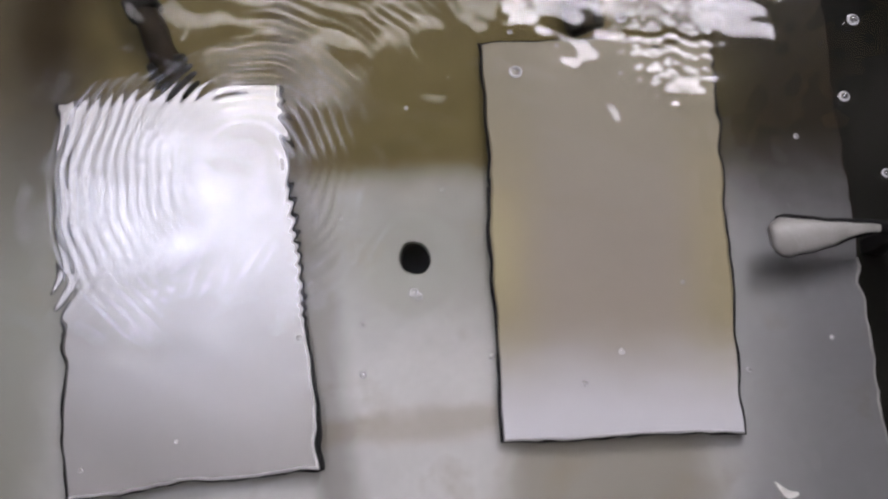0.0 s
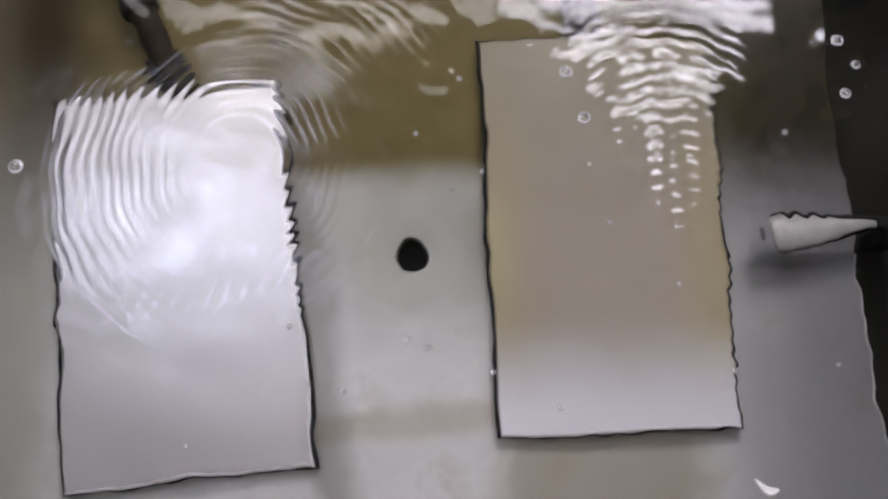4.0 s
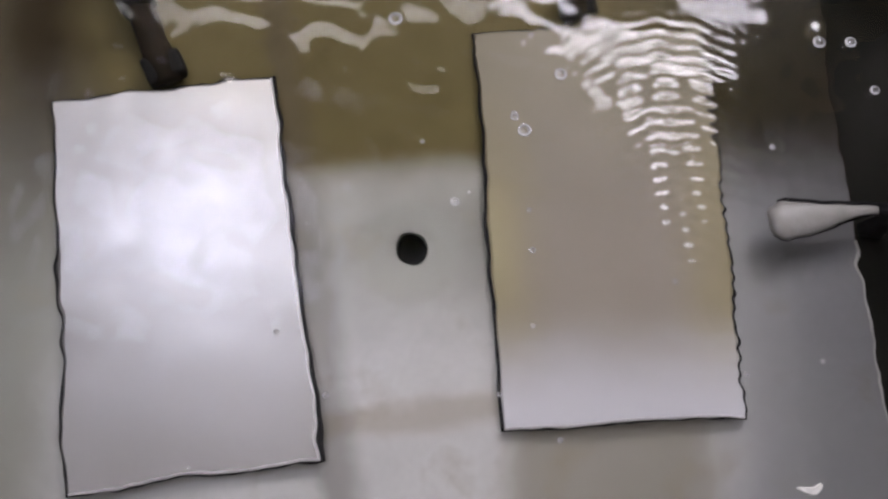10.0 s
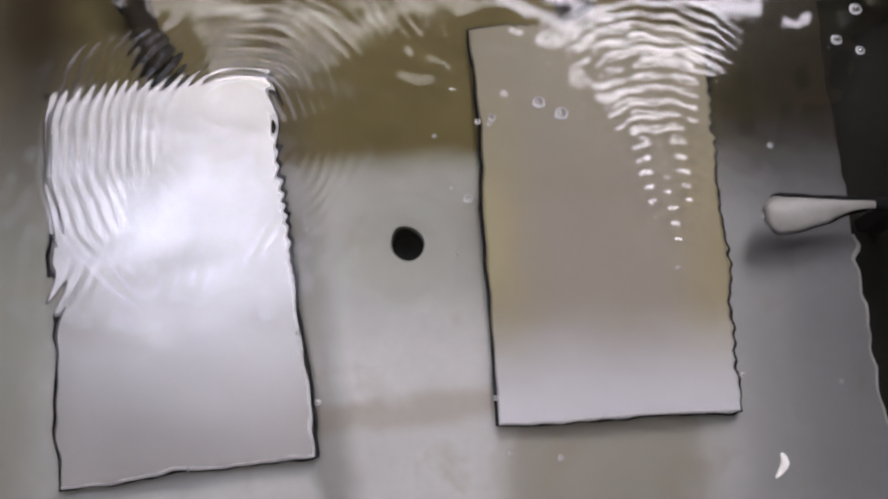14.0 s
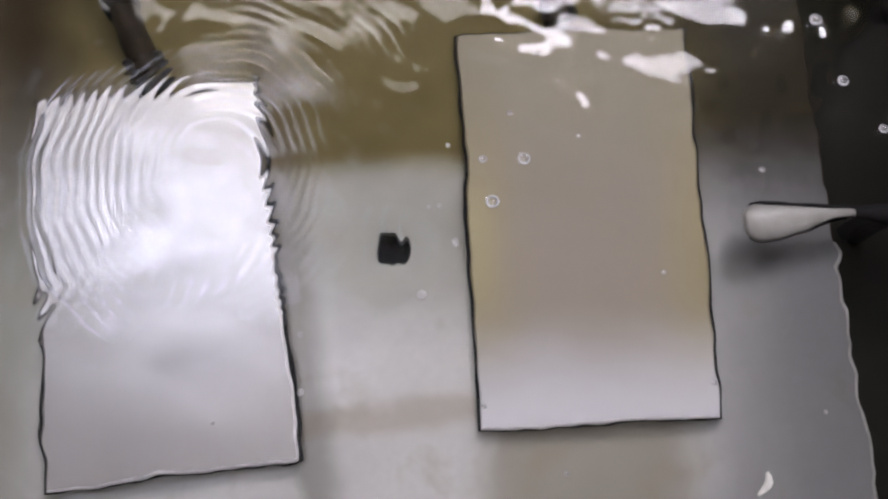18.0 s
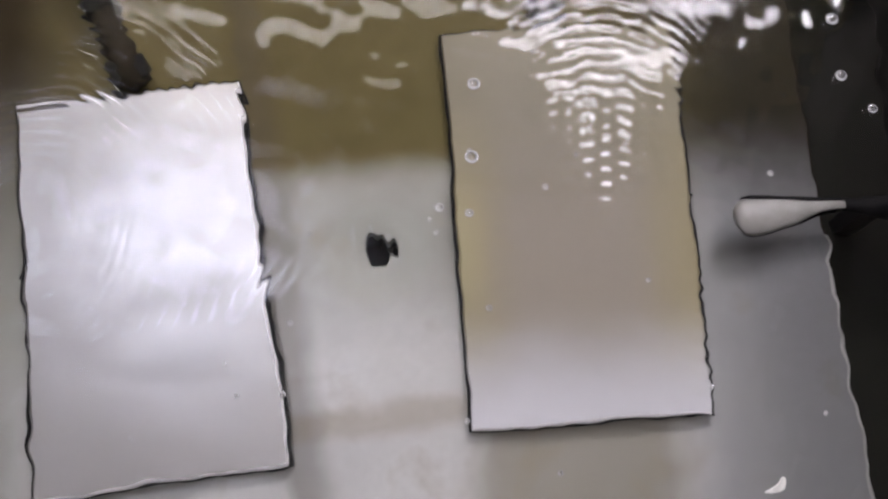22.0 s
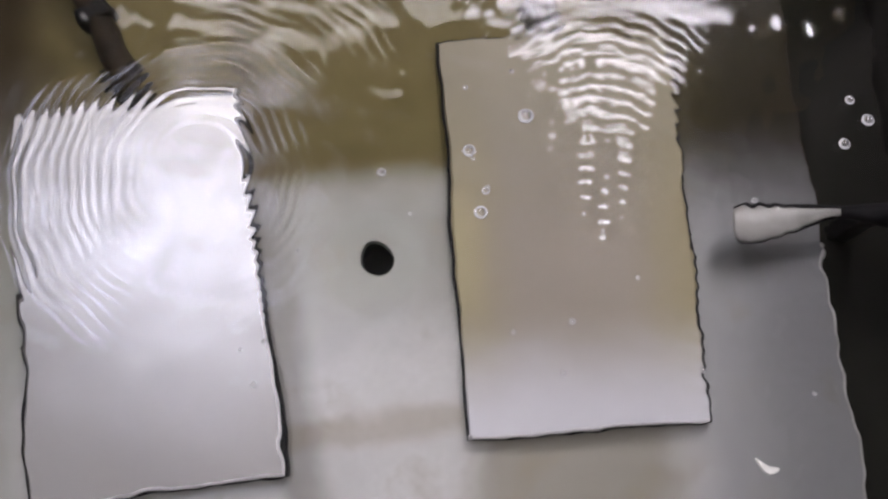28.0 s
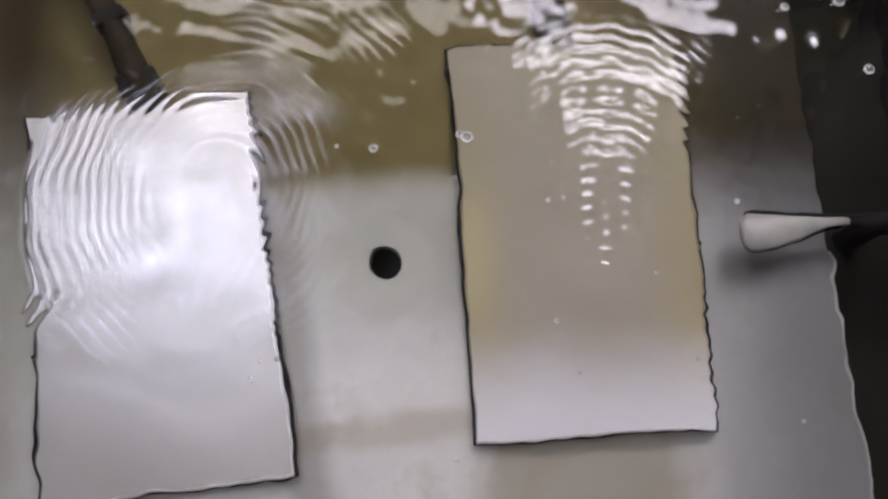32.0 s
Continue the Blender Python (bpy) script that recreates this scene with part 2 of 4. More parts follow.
def clear_material(name, tint=(1, 1, 1), gloss=True, fading=False, film=1.52, milky=0.0):
    """Clear water; with fading, its gloss follows the attribute "lively" (ripples, gloss set by place)."""
    m, nodes, links, bsdf = nodes_of(name)
    nodes.remove(bsdf)
    clear = nodes.new("ShaderNodeBsdfRefraction")
    clear.inputs["Color"].default_value = (*tint, 1)
    clear.inputs["IOR"].default_value, clear.inputs["Roughness"].default_value = 1.333, 0.0
    last = clear.outputs[0]
    if gloss:
        shine = nodes.new("ShaderNodeBsdfGlossy")
        shine.inputs["Roughness"].default_value = 0.0
        fres = nodes.new("ShaderNodeFresnel")
        fres.inputs["IOR"].default_value = film
        weight = fres.outputs[0]
        if fading:
            at = nodes.new("ShaderNodeAttribute")
            at.attribute_name = "lively"
            mu = nodes.new("ShaderNodeMath")
            mu.operation = "MULTIPLY"
            links.new(weight, mu.inputs[0])
            links.new(at.outputs["Fac"], mu.inputs[1])
            weight = mu.outputs[0]
        mx = nodes.new("ShaderNodeMixShader")
        links.new(weight, mx.inputs[0])
        links.new(last, mx.inputs[1])
        links.new(shine.outputs[0], mx.inputs[2])
        last = mx.outputs[0]
    if milky:
        # White diffuse share that brightens the bubble and its rim.
        white_mix = nodes.new("ShaderNodeBsdfDiffuse")
        white_mix.inputs["Color"].default_value = (0.9, 0.9, 0.9, 1)
        mx = nodes.new("ShaderNodeMixShader")
        mx.inputs[0].default_value = milky
        links.new(last, mx.inputs[1])
        links.new(white_mix.outputs[0], mx.inputs[2])
        last = mx.outputs[0]
    links.new(last, nodes["Material Output"].inputs["Surface"])
    return m


def lit_panel(name, colour, strength):
    m, nodes, links, bsdf = nodes_of(name)
    bsdf.inputs["Base Color"].default_value = (0.8, 0.8, 0.8, 1)
    bsdf.inputs["Emission Color"].default_value = (*colour, 1)
    bsdf.inputs["Emission Strength"].default_value = strength
    m.cycles.emission_sampling = "FRONT"
    return m


def hot_centre(name, colour, strength, reach):
    """A diffuser that glows most in its middle."""
    m, nodes, links, bsdf = nodes_of(name)
    co = nodes.new("ShaderNodeTexCoord")
    mp = nodes.new("ShaderNodeMapping")
    mp.inputs["Scale"].default_value = (1 / reach[0], 1 / reach[1], 0)
    gr = nodes.new("ShaderNodeTexGradient")
    gr.gradient_type = "QUADRATIC_SPHERE"
    links.new(co.outputs["Object"], mp.inputs[0])
    links.new(mp.outputs[0], gr.inputs[0])
    mu = nodes.new("ShaderNodeMath")
    mu.operation = "MULTIPLY_ADD"
    mu.inputs[1].default_value, mu.inputs[2].default_value = strength, 0.25
    links.new(gr.outputs["Fac"], mu.inputs[0])
    bsdf.inputs["Emission Color"].default_value = (*colour, 1)
    links.new(mu.outputs[0], bsdf.inputs["Emission Strength"])
    m.cycles.emission_sampling = "FRONT"
    return m


M_SHEET = base_sheet_material()
M_TANK = worn("dark_tank", (0.0110, 0.0108, 0.0086), (0.0190, 0.0186, 0.0152), 0.7, 0.0, 30, 600, shine=0.08)
M_PLATE = worn("bright_aluminium", (0.482, 0.467, 0.452), (0.562, 0.547, 0.533), 0.25, 0.70, 14, 500, 0, (1, 0.3, 1), 0.97, 1.0)
M_DULL = tarnish_and_sheen_material()
# Whitish metal that paints a highlight along chosen plate edges.
M_EDGE_GLINT = worn("edge_glint", (0.66, 0.65, 0.66), (0.80, 0.79, 0.80), 0.45, 0.2, 120, 900, 0)
M_RUBBER = worn("black_rubber", (0.006, 0.006, 0.007), (0.014, 0.013, 0.013), 0.7, 0.0, 90, 1500, shine=0.1)
M_HOLE = worn("drain_black", (0.002, 0.002, 0.002), (0.004, 0.004, 0.004), 0.95, 0.0, 90, 900)
M_HOSE = worn("brown_hose", (0.010, 0.007, 0.005), (0.034, 0.025, 0.018), 0.7, 0.0, 120, 1200, shine=0.08)
M_SPOUT = worn("pale_plastic", (0.23, 0.222, 0.208), (0.31, 0.298, 0.283), 0.4, 0.0, 90, 1400)
M_EDGE = worn("steel_edge", (0.24, 0.24, 0.225), (0.42, 0.42, 0.395), 0.5, 0.2, 90, 900)
M_WATER = clear_material("water", (0.985, 0.985, 0.97), fading=True)
M_RIPPLE = clear_material("ripple_water", fading=True)
M_RIPPLE_UNDER = clear_material("ripple_water_under", gloss=False)
M_BUBBLE = clear_material("bubble_film", film=1.8, milky=0.03)
M_RING_GLINT = clear_material("bubble_ring_glint", film=1.8, milky=0.45)
M_FLAKE = worn("white_flake", (0.65, 0.64, 0.6), (0.85, 0.84, 0.8), 0.6, 0.0, 300, 2000)
M_CEIL = worn("ceiling_paint", (0.74, 0.725, 0.70), (0.82, 0.81, 0.79), 0.9, 0.0, 3, 60, 0.001)
M_WALL = worn("wall_paint", (0.62, 0.60, 0.56), (0.72, 0.70, 0.66), 0.9, 0.0, 3, 60, 0.001)
M_OLIVE = worn("olive_wall_paint", (0.42, 0.36, 0.19), (0.52, 0.45, 0.26), 0.9, 0.0, 3, 60, 0.001)
M_DARK = worn("brown_wall_paint", (0.068, 0.060, 0.053), (0.098, 0.088, 0.079), 0.8, 0.0, 3, 60, 0.001)
M_FLOOR = worn("floor_screed", (0.18, 0.17, 0.15), (0.28, 0.26, 0.23), 0.8, 0.0, 4, 80, 0.001)
M_FRAME = worn("lamp_frame", (0.6, 0.6, 0.58), (0.7, 0.7, 0.68), 0.5, 0.0, 8, 200)
M_LAMP_A = lit_panel("window_daylight", (0.96, 0.91, 1.03), 16)
M_LAMP_B = hot_centre("panel_white", (0.88, 0.91, 1.22), 8.3, (0.62, 0.40))
M_LAMP_C = lit_panel("window_blind", (1.0, 0.93, 0.92), 4.9)


# ---- mesh helpers ----
def part(name, bm, material, parent=None, label="", smooth=False):
    me = bpy.data.meshes.new(name)
    bm.to_mesh(me)
    bm.free()
    me.materials.append(material)
    if smooth:
        for p in me.polygons:
            p.use_smooth = True
    ob = new(name, me)
    if parent is not None:
        ob.parent = parent
    return tagged(ob, label) if label else ob


def box(sx, sy, sz, at=(0, 0, 0), bevel=0.0, segments=2):
    """A box whose centre is at the given place."""
    bm = bmesh.new()
    bmesh.ops.create_cube(bm, size=1.0)
    bmesh.ops.scale(bm, vec=(sx, sy, sz), verts=bm.verts)
    if bevel:
        bmesh.ops.bevel(bm, geom=list(bm.edges), offset=bevel, segments=segments, profile=0.7, affect="EDGES")
    bmesh.ops.translate(bm, vec=at, verts=bm.verts)
    return bm


def tube(points, radii, sides=20, flat=1.0):
    """A closed tube along points, flattened in z by the given factor."""
    bm = bmesh.new()
    rings = []
    for i, (p, r) in enumerate(zip(points, radii)):
        a, b = Vector(points[max(0, i - 1)]), Vector(points[min(len(points) - 1, i + 1)])
        d = (b - a).normalized()
        side = d.cross(Vector((0, 0, 1)))
        side = side.normalized() if side.length > 1e-6 else Vector((1, 0, 0))
        up = side.cross(d).normalized()
        rings.append([bm.verts.new(Vector(p) + side * r * math.cos(k * math.tau / sides) + up * r * flat * math.sin(k * math.tau / sides)) for k in range(sides)])
    for u, v in zip(rings, rings[1:]):
        for k in range(sides):
            bm.faces.new((u[k], u[(k + 1) % sides], v[(k + 1) % sides], v[k]))
    bm.faces.new(rings[0][::-1])
    bm.faces.new(rings[-1])
    bmesh.ops.recalc_face_normals(bm, faces=bm.faces)
    return bm


def empty(name, at, turn=0.0):
    ob = new(name)
    ob.matrix_world = pose(*at, 0, 0, turn)
    return ob


# ---- the room that closes the place ----
WEST, EAST, SOUTH, NORTH = -2.4, 1.20, -2.2, 1.15
WALL_T = 0.10
tagged(part("floor", box(EAST - WEST, NORTH - SOUTH, 0.1, ((EAST + WEST) / 2, (NORTH + SOUTH) / 2, ROOM_Z - 0.05)), M_FLOOR), "plain grey screed floor under the tank", "floor", kind="structure")
tagged(part("ceiling", box(EAST - WEST + 0.2, NORTH - SOUTH + 0.2, 0.1, ((EAST + WEST) / 2, (NORTH + SOUTH) / 2, CEILING_Z + 0.05)), M_CEIL), "plain white painted ceiling", "ceiling", kind="structure")
H = CEILING_Z - ROOM_Z
for nm, sx, sy, at in (("wall_south", EAST - WEST + 0.2, WALL_T, ((EAST + WEST) / 2, SOUTH - 0.05)), ("wall_east", WALL_T, NORTH - SOUTH, (EAST + 0.05, (NORTH + SOUTH) / 2)), ("wall_west", WALL_T, NORTH - SOUTH, (WEST - 0.05, (NORTH + SOUTH) / 2))):
    tagged(part(nm, box(sx, sy, H, (*at, ROOM_Z + H / 2)), M_DARK if nm == "wall_east" else M_WALL), "plain brown painted wall" if nm == "wall_east" else "plain light painted wall", "wall", kind="structure")

# two window openings in the north wall: (x0, x1, z0, z1)
WIN_A = (0.14, 0.95, 0.88, 1.68)
WIN_C = (-0.80, 0.10, 0.88, 1.67)


def wall_with_openings():
    bm = bmesh.new()
    low, high = 0.88, 1.68
    cuts = [(WEST - 0.1, EAST + 0.1, ROOM_Z, low), (WEST - 0.1, EAST + 0.1, high, CEILING_Z), (WEST - 0.1, WIN_C[0], low, high), (WIN_C[1], WIN_A[0], low, high), (WIN_A[1], EAST + 0.1, low, high), (WIN_C[0], WIN_C[1], WIN_C[3], high)]
    for a0, a1, c0, c1 in cuts:
        piece = box(a1 - a0, WALL_T, c1 - c0, ((a0 + a1) / 2, NORTH + 0.05, (c0 + c1) / 2))
        me = bpy.data.meshes.new("piece")
        piece.to_mesh(me)
        piece.free()
        bm.from_mesh(me)
        bpy.data.meshes.remove(me)
    return bm


tagged(part("wall_north", wall_with_openings(), M_OLIVE), "plain olive painted wall with two window openings", "wall", kind="structure")


def window(name, spec, material, label):
    a0, a1, c0, c1 = spec
    ob = tagged(empty(name, ((a0 + a1) / 2, NORTH, c0)), label, "window", kind="structure")
    w, h = a1 - a0, c1 - c0
    part("pane", box(w - 0.04, 0.006, h - 0.04, (0, 0.05, h / 2)), material, ob, "frosted glass pane with daylight behind it")
    for sx, sz, px, pz in ((w, 0.02, 0, 0.01), (w, 0.02, 0, h - 0.01), (0.02, h - 0.04, -w / 2 + 0.01, h / 2), (0.02, h - 0.04, w / 2 - 0.01, h / 2)):
        part("window_frame", box(sx, 0.05, sz, (px, 0.05, pz), 0.002), M_FRAME, ob)
    part("window_sill", box(w + 0.06, 0.06, 0.02, (0, -0.03, -0.01), 0.003), M_FRAME, ob)
    return ob


window("window_1", WIN_A, M_LAMP_A, "bright frosted window in a white frame")
window("window_2", WIN_C, M_LAMP_C, "dimmer warm window with a drawn blind")


def ceiling_light(x0, x1, y0, y1, drop, material, label):
    """A glowing panel hung below the ceiling on two rods."""
    ob = empty("ceiling_light", ((x0 + x1) / 2, (y0 + y1) / 2, CEILING_Z))
    w, d = x1 - x0, y1 - y0
    diffuser = part("diffuser", box(w, d, 0.012, (0, 0, 0), 0.003), material, ob, "glowing translucent diffuser")
    diffuser.location.z = -drop - 0.022
    for sx, sy, px, py in ((w + 0.04, 0.02, 0, d / 2 + 0.01), (w + 0.04, 0.02, 0, -d / 2 - 0.01), (0.02, d, w / 2 + 0.01, 0), (0.02, d, -w / 2 - 0.01, 0)):
        part("frame", box(sx, sy, 0.034, (px, py, -drop - 0.017), 0.003), M_FRAME, ob)
    for px in (-w / 2 - 0.01, w / 2 + 0.01):
        part("rod", box(0.012, 0.012, drop, (px, 0, -drop / 2), 0.002), M_FRAME, ob)
    return tagged(ob, label, "ceiling light")


ceiling_light(-1.24, -0.40, 0.40, 0.95, 0.70, M_LAMP_B, "square white lamp panel hung from the ceiling, switched on")

# ---- the tank ----
x0, x1, y0, y1 = TANK
tank = tagged(empty("tank", ((x0 + x1) / 2, (y0 + y1) / 2, ROOM_Z)), "dark water tank with a pale steel sheet on its bottom", "tank")
cx, cy = tank.location.x, tank.location.y
TH = 0.016
part("tank_bottom", box(x1 - x0 + 2 * TH, y1 - y0 + 2 * TH, TANK_Z - ROOM_Z, (0, 0, (TANK_Z - ROOM_Z) / 2), 0.002), M_TANK, tank)
wh = WALL_TOP - TANK_Z
for sx, sy, px, py in ((TH, y1 - y0 + 2 * TH, x1 + TH / 2 - cx, 0), (TH, y1 - y0 + 2 * TH, x0 - TH / 2 - cx, 0),
                       (x1 - x0, TH, 0, y1 + TH / 2 - cy), (x1 - x0, TH, 0, y0 - TH / 2 - cy)):
    hh = EAST_TOP - TANK_Z if px > 0.1 else wh
    part("side_wall", box(sx, sy, hh, (px, py, TANK_Z - ROOM_Z + hh / 2), 0.003), M_TANK, tank)



def base_sheet():
    """A steel sheet with a shallow round dish and a drain hole through it."""
    bm = bmesh.new()
    bx0, by0, by1 = x0 / STRETCH + 0.002 - HOLE[0], y0 / STRETCH + 0.002 - HOLE[1], y1 / STRETCH - 0.002 - HOLE[1]
    slant = EDGE_LINE[1]
    bx1 = EDGE_LINE[0] / STRETCH + slant * HOLE[1] - HOLE[0]
    angles = [k * math.tau / 96 for k in range(96)]
    angles += [math.atan2(yy, xx) % math.tau for yy in (by0, by1) for xx in (bx0, bx1 + slant * yy)]
    angles = sorted(angles)
    prof = [(0.0066, -0.0060), (0.0066, -0.0014), (0.0072, -0.0006), (0.011, -0.00042), (0.0165, -0.00034), (0.0190, -0.00024), (0.0225, -0.00006), (0.0255, 0.0)]
    rings = []
    for r, z in prof:
        rings.append([bm.verts.new((r * math.cos(a), r * math.sin(a), z)) for a in angles])
    for z in (0.0, -0.0025):
        ring = []
        for a in angles:
            c, s = math.cos(a), math.sin(a)
            k = min(bx1 / (c - slant * s) if c - slant * s > 1e-6 else 9, bx0 / c if c < -1e-6 else 9, (by1 if s > 0 else by0) / s if abs(s) > 1e-9 else 9)
            ring.append(bm.verts.new((k * c, k * s, z)))
        rings.append(ring)
    n = len(angles)
    for u, v in zip(rings, rings[1:]):
        for k in range(n):
            bm.faces.new((u[k], u[(k + 1) % n], v[(k + 1) % n], v[k]))
    bmesh.ops.recalc_face_normals(bm, faces=bm.faces)
    bmesh.ops.translate(bm, vec=(*HOLE, 0), verts=bm.verts)
    return bm


sheet = part("base_sheet", base_sheet(), M_SHEET, tank, "dull grey steel sheet with brown stains and a drain hole")
sheet.location = (-cx, -cy, SHEET_Z - ROOM_Z)
sheet.scale = (STRETCH, STRETCH, 1)
pipe = tube([(0, 0, 0), (0, 0.00001, -0.0112)], [0.0064, 0.0064], 32)
pipe.faces.ensure_lookup_table()
bmesh.ops.delete(pipe, geom=[f for f in pipe.faces if f.calc_center_median().z > -0.001], context="FACES_ONLY")
drain = part("drain_pipe", pipe, M_HOLE, tank, "black drain opening")
drain.location = (HOLE[0] * STRETCH - cx, HOLE[1] * STRETCH - cy, SHEET_Z - 0.0058 - ROOM_Z)
part("sheet_bearer", box(SHEET_EDGE * STRETCH - x0 - 0.012, 0.02, SHEET_Z - 0.0025 - TANK_Z, ((x0 + SHEET_EDGE * STRETCH) / 2 - cx, y0 + 0.04 - cy, (SHEET_Z - 0.0025 + TANK_Z) / 2 - ROOM_Z)), M_TANK, tank)
part("sheet_bearer", box(SHEET_EDGE * STRETCH - x0 - 0.012, 0.02, SHEET_Z - 0.0025 - TANK_Z, ((x0 + SHEET_EDGE * STRETCH) / 2 - cx, y1 - 0.04 - cy, (SHEET_Z - 0.0025 + TANK_Z) / 2 - ROOM_Z)), M_TANK, tank)
edge_pts = []
for k in range(121):
    yy = y0 + 0.004 + k * (y1 - y0 - 0.008) / 120
    edge_pts.append((EDGE_LINE[0] + EDGE_LINE[1] * yy + 0.0004 * math.sin(2.3 * k) - cx, yy - cy, SHEET_Z - ROOM_Z - 0.0005))
bare = [q for q in edge_pts if q[1] + cy < 0.088]
silted = [q for q in edge_pts if q[1] + cy > 0.083]
part("edge_bead", tube(bare, [0.0007] * len(bare), 8), M_EDGE, tank, "bright cut edge of the steel sheet", True)
part("edge_bead", tube(silted, [0.0006] * len(silted), 8), M_HOSE, tank, "silted cut edge of the steel sheet", True)


# ---- the two plates ----
def slab(corners, out, z0, z1, bevel, steps=24, ragged=0.0, seed=0, glint_sides=()):
    """A flat slab over four corners (counter-clockwise), grown outwards, with slightly uneven cut edges."""
    rnd = random.Random(seed)
    mid = sum(corners, Vector((0, 0))) / 4
    ring = []
    for i in range(4):
        a, b = corners[i], corners[(i + 1) % 4]
        a, b = (c + Vector((math.copysign(out, c.x), math.copysign(out * 0.85, c.y))) for c in (a, b))
        d = (b - a).normalized()
        for k in range(steps):
            off = rnd.uniform(-ragged, ragged) if k else 0.0
            ring.append(a.lerp(b, k / steps) + Vector((d.y, -d.x)) * off)
    bm = bmesh.new()
    levels = [(0.0, z0), (0.0, z1 - bevel), (bevel * 0.3, z1 - bevel * 0.3), (bevel, z1)]
    loops = []
    for inset, z in levels:
        loops.append([bm.verts.new((*(p + (mid - p).normalized() * inset), z)) for p in ring])
    n = len(ring)
    for level, (u, v) in enumerate(zip(loops, loops[1:])):
        for k in range(n):
            f = bm.faces.new((u[k], u[(k + 1) % n], v[(k + 1) % n], v[k]))
            # The bevel of these sides takes the painted highlight colour.
            f.material_index = 1 if level and k // steps in glint_sides else 0
    bm.faces.new(loops[0][::-1])
    bm.faces.new(loops[-1])
    return bm


def plate(corners, turn, hose, face, label, seed, glint_sides):
    centre = sum((Vector(c) for c in corners), Vector((0, 0))) / 4
    ob = tagged(empty("metal_plate", (*centre, SHEET_Z), turn), label, "metal plate", group="plates in the tank")
    top = PLATE_TOP - SHEET_Z
    spin = Matrix.Rotation(-radians(turn), 2)
    local = [spin @ (Vector(c) - centre) for c in corners]
    facing = [c - Vector((0, 0.0006 if c.y < 0 else 0.0)) for c in local]
    sheet_part = part("face_sheet", slab(facing, 0.0006, top - 0.0020, top, 0.0013, 28, 0.00016, seed, glint_sides), face, ob, "brushed aluminium sheet")
    sheet_part.data.materials.append(M_EDGE_GLINT)
    part("backing", slab(local, 0.0020, top - 0.0044, top - 0.0021, 0.0004, 28, 0.00025, seed + 1), M_RUBBER, ob, "black rubber backing")
    for c in local:
        at = c * 0.84
        part("foot", box(0.012, 0.012, top - 0.0044, (at.x, at.y, (top - 0.0044) / 2), 0.0008), M_RUBBER, ob)
    back = ob.matrix_basis.inverted()
    pts = [back @ Vector((x, y, PLATE_TOP - 0.008 + z)) for x, y, z in hose]
    d = pts[1] - pts[0]
    hose_part = part("hose", tube(pts, [0.0062] * len(pts), 16), M_HOSE, ob, "dark brown hose", True)
    clamp = part("clamp", box(0.0180, 0.014, 0.0095, (0, 0, 0), 0.0032, 4), M_RUBBER, hose_part, "black rubber hose clamp", True)
    clamp.matrix_basis = pose(*(pts[0] + d * 0.35), 0, 0, math.degrees(math.atan2(-d.x, d.y)))
    collar = part("collar", box(0.0160, 0.0085, 0.0125, (0, 0, 0), 0.0032, 4), M_RUBBER, hose_part, "dark hose collar", True)
    e = pts[3] - pts[2]
    collar.matrix_basis = pose(*pts[2], 0, 0, math.degrees(math.atan2(-e.x, e.y)))
    return ob


plate([(-0.1507, -0.0217), (-0.0522, -0.0081), (-0.0816, 0.1584), (-0.1776, 0.1456)], 9.2,
      [(-0.1262, 0.1560, 0.009), (-0.1345, 0.1742, 0.010), (-0.1450, 0.1935, 0.011), (-0.158, 0.217, 0.012), (-0.176, 0.25, 0.012), (-0.195, 0.29, 0.012)], M_PLATE,
      "bright brushed aluminium plate with black rim under rippling water", 5, (0, 1))
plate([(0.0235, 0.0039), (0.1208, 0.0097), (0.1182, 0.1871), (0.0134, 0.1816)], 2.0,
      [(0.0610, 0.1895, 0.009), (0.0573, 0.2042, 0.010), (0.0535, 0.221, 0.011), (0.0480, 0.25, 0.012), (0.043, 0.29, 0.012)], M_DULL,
      "dull tarnished aluminium plate with a painted pale sheen at one end and black rim", 9, (0,))


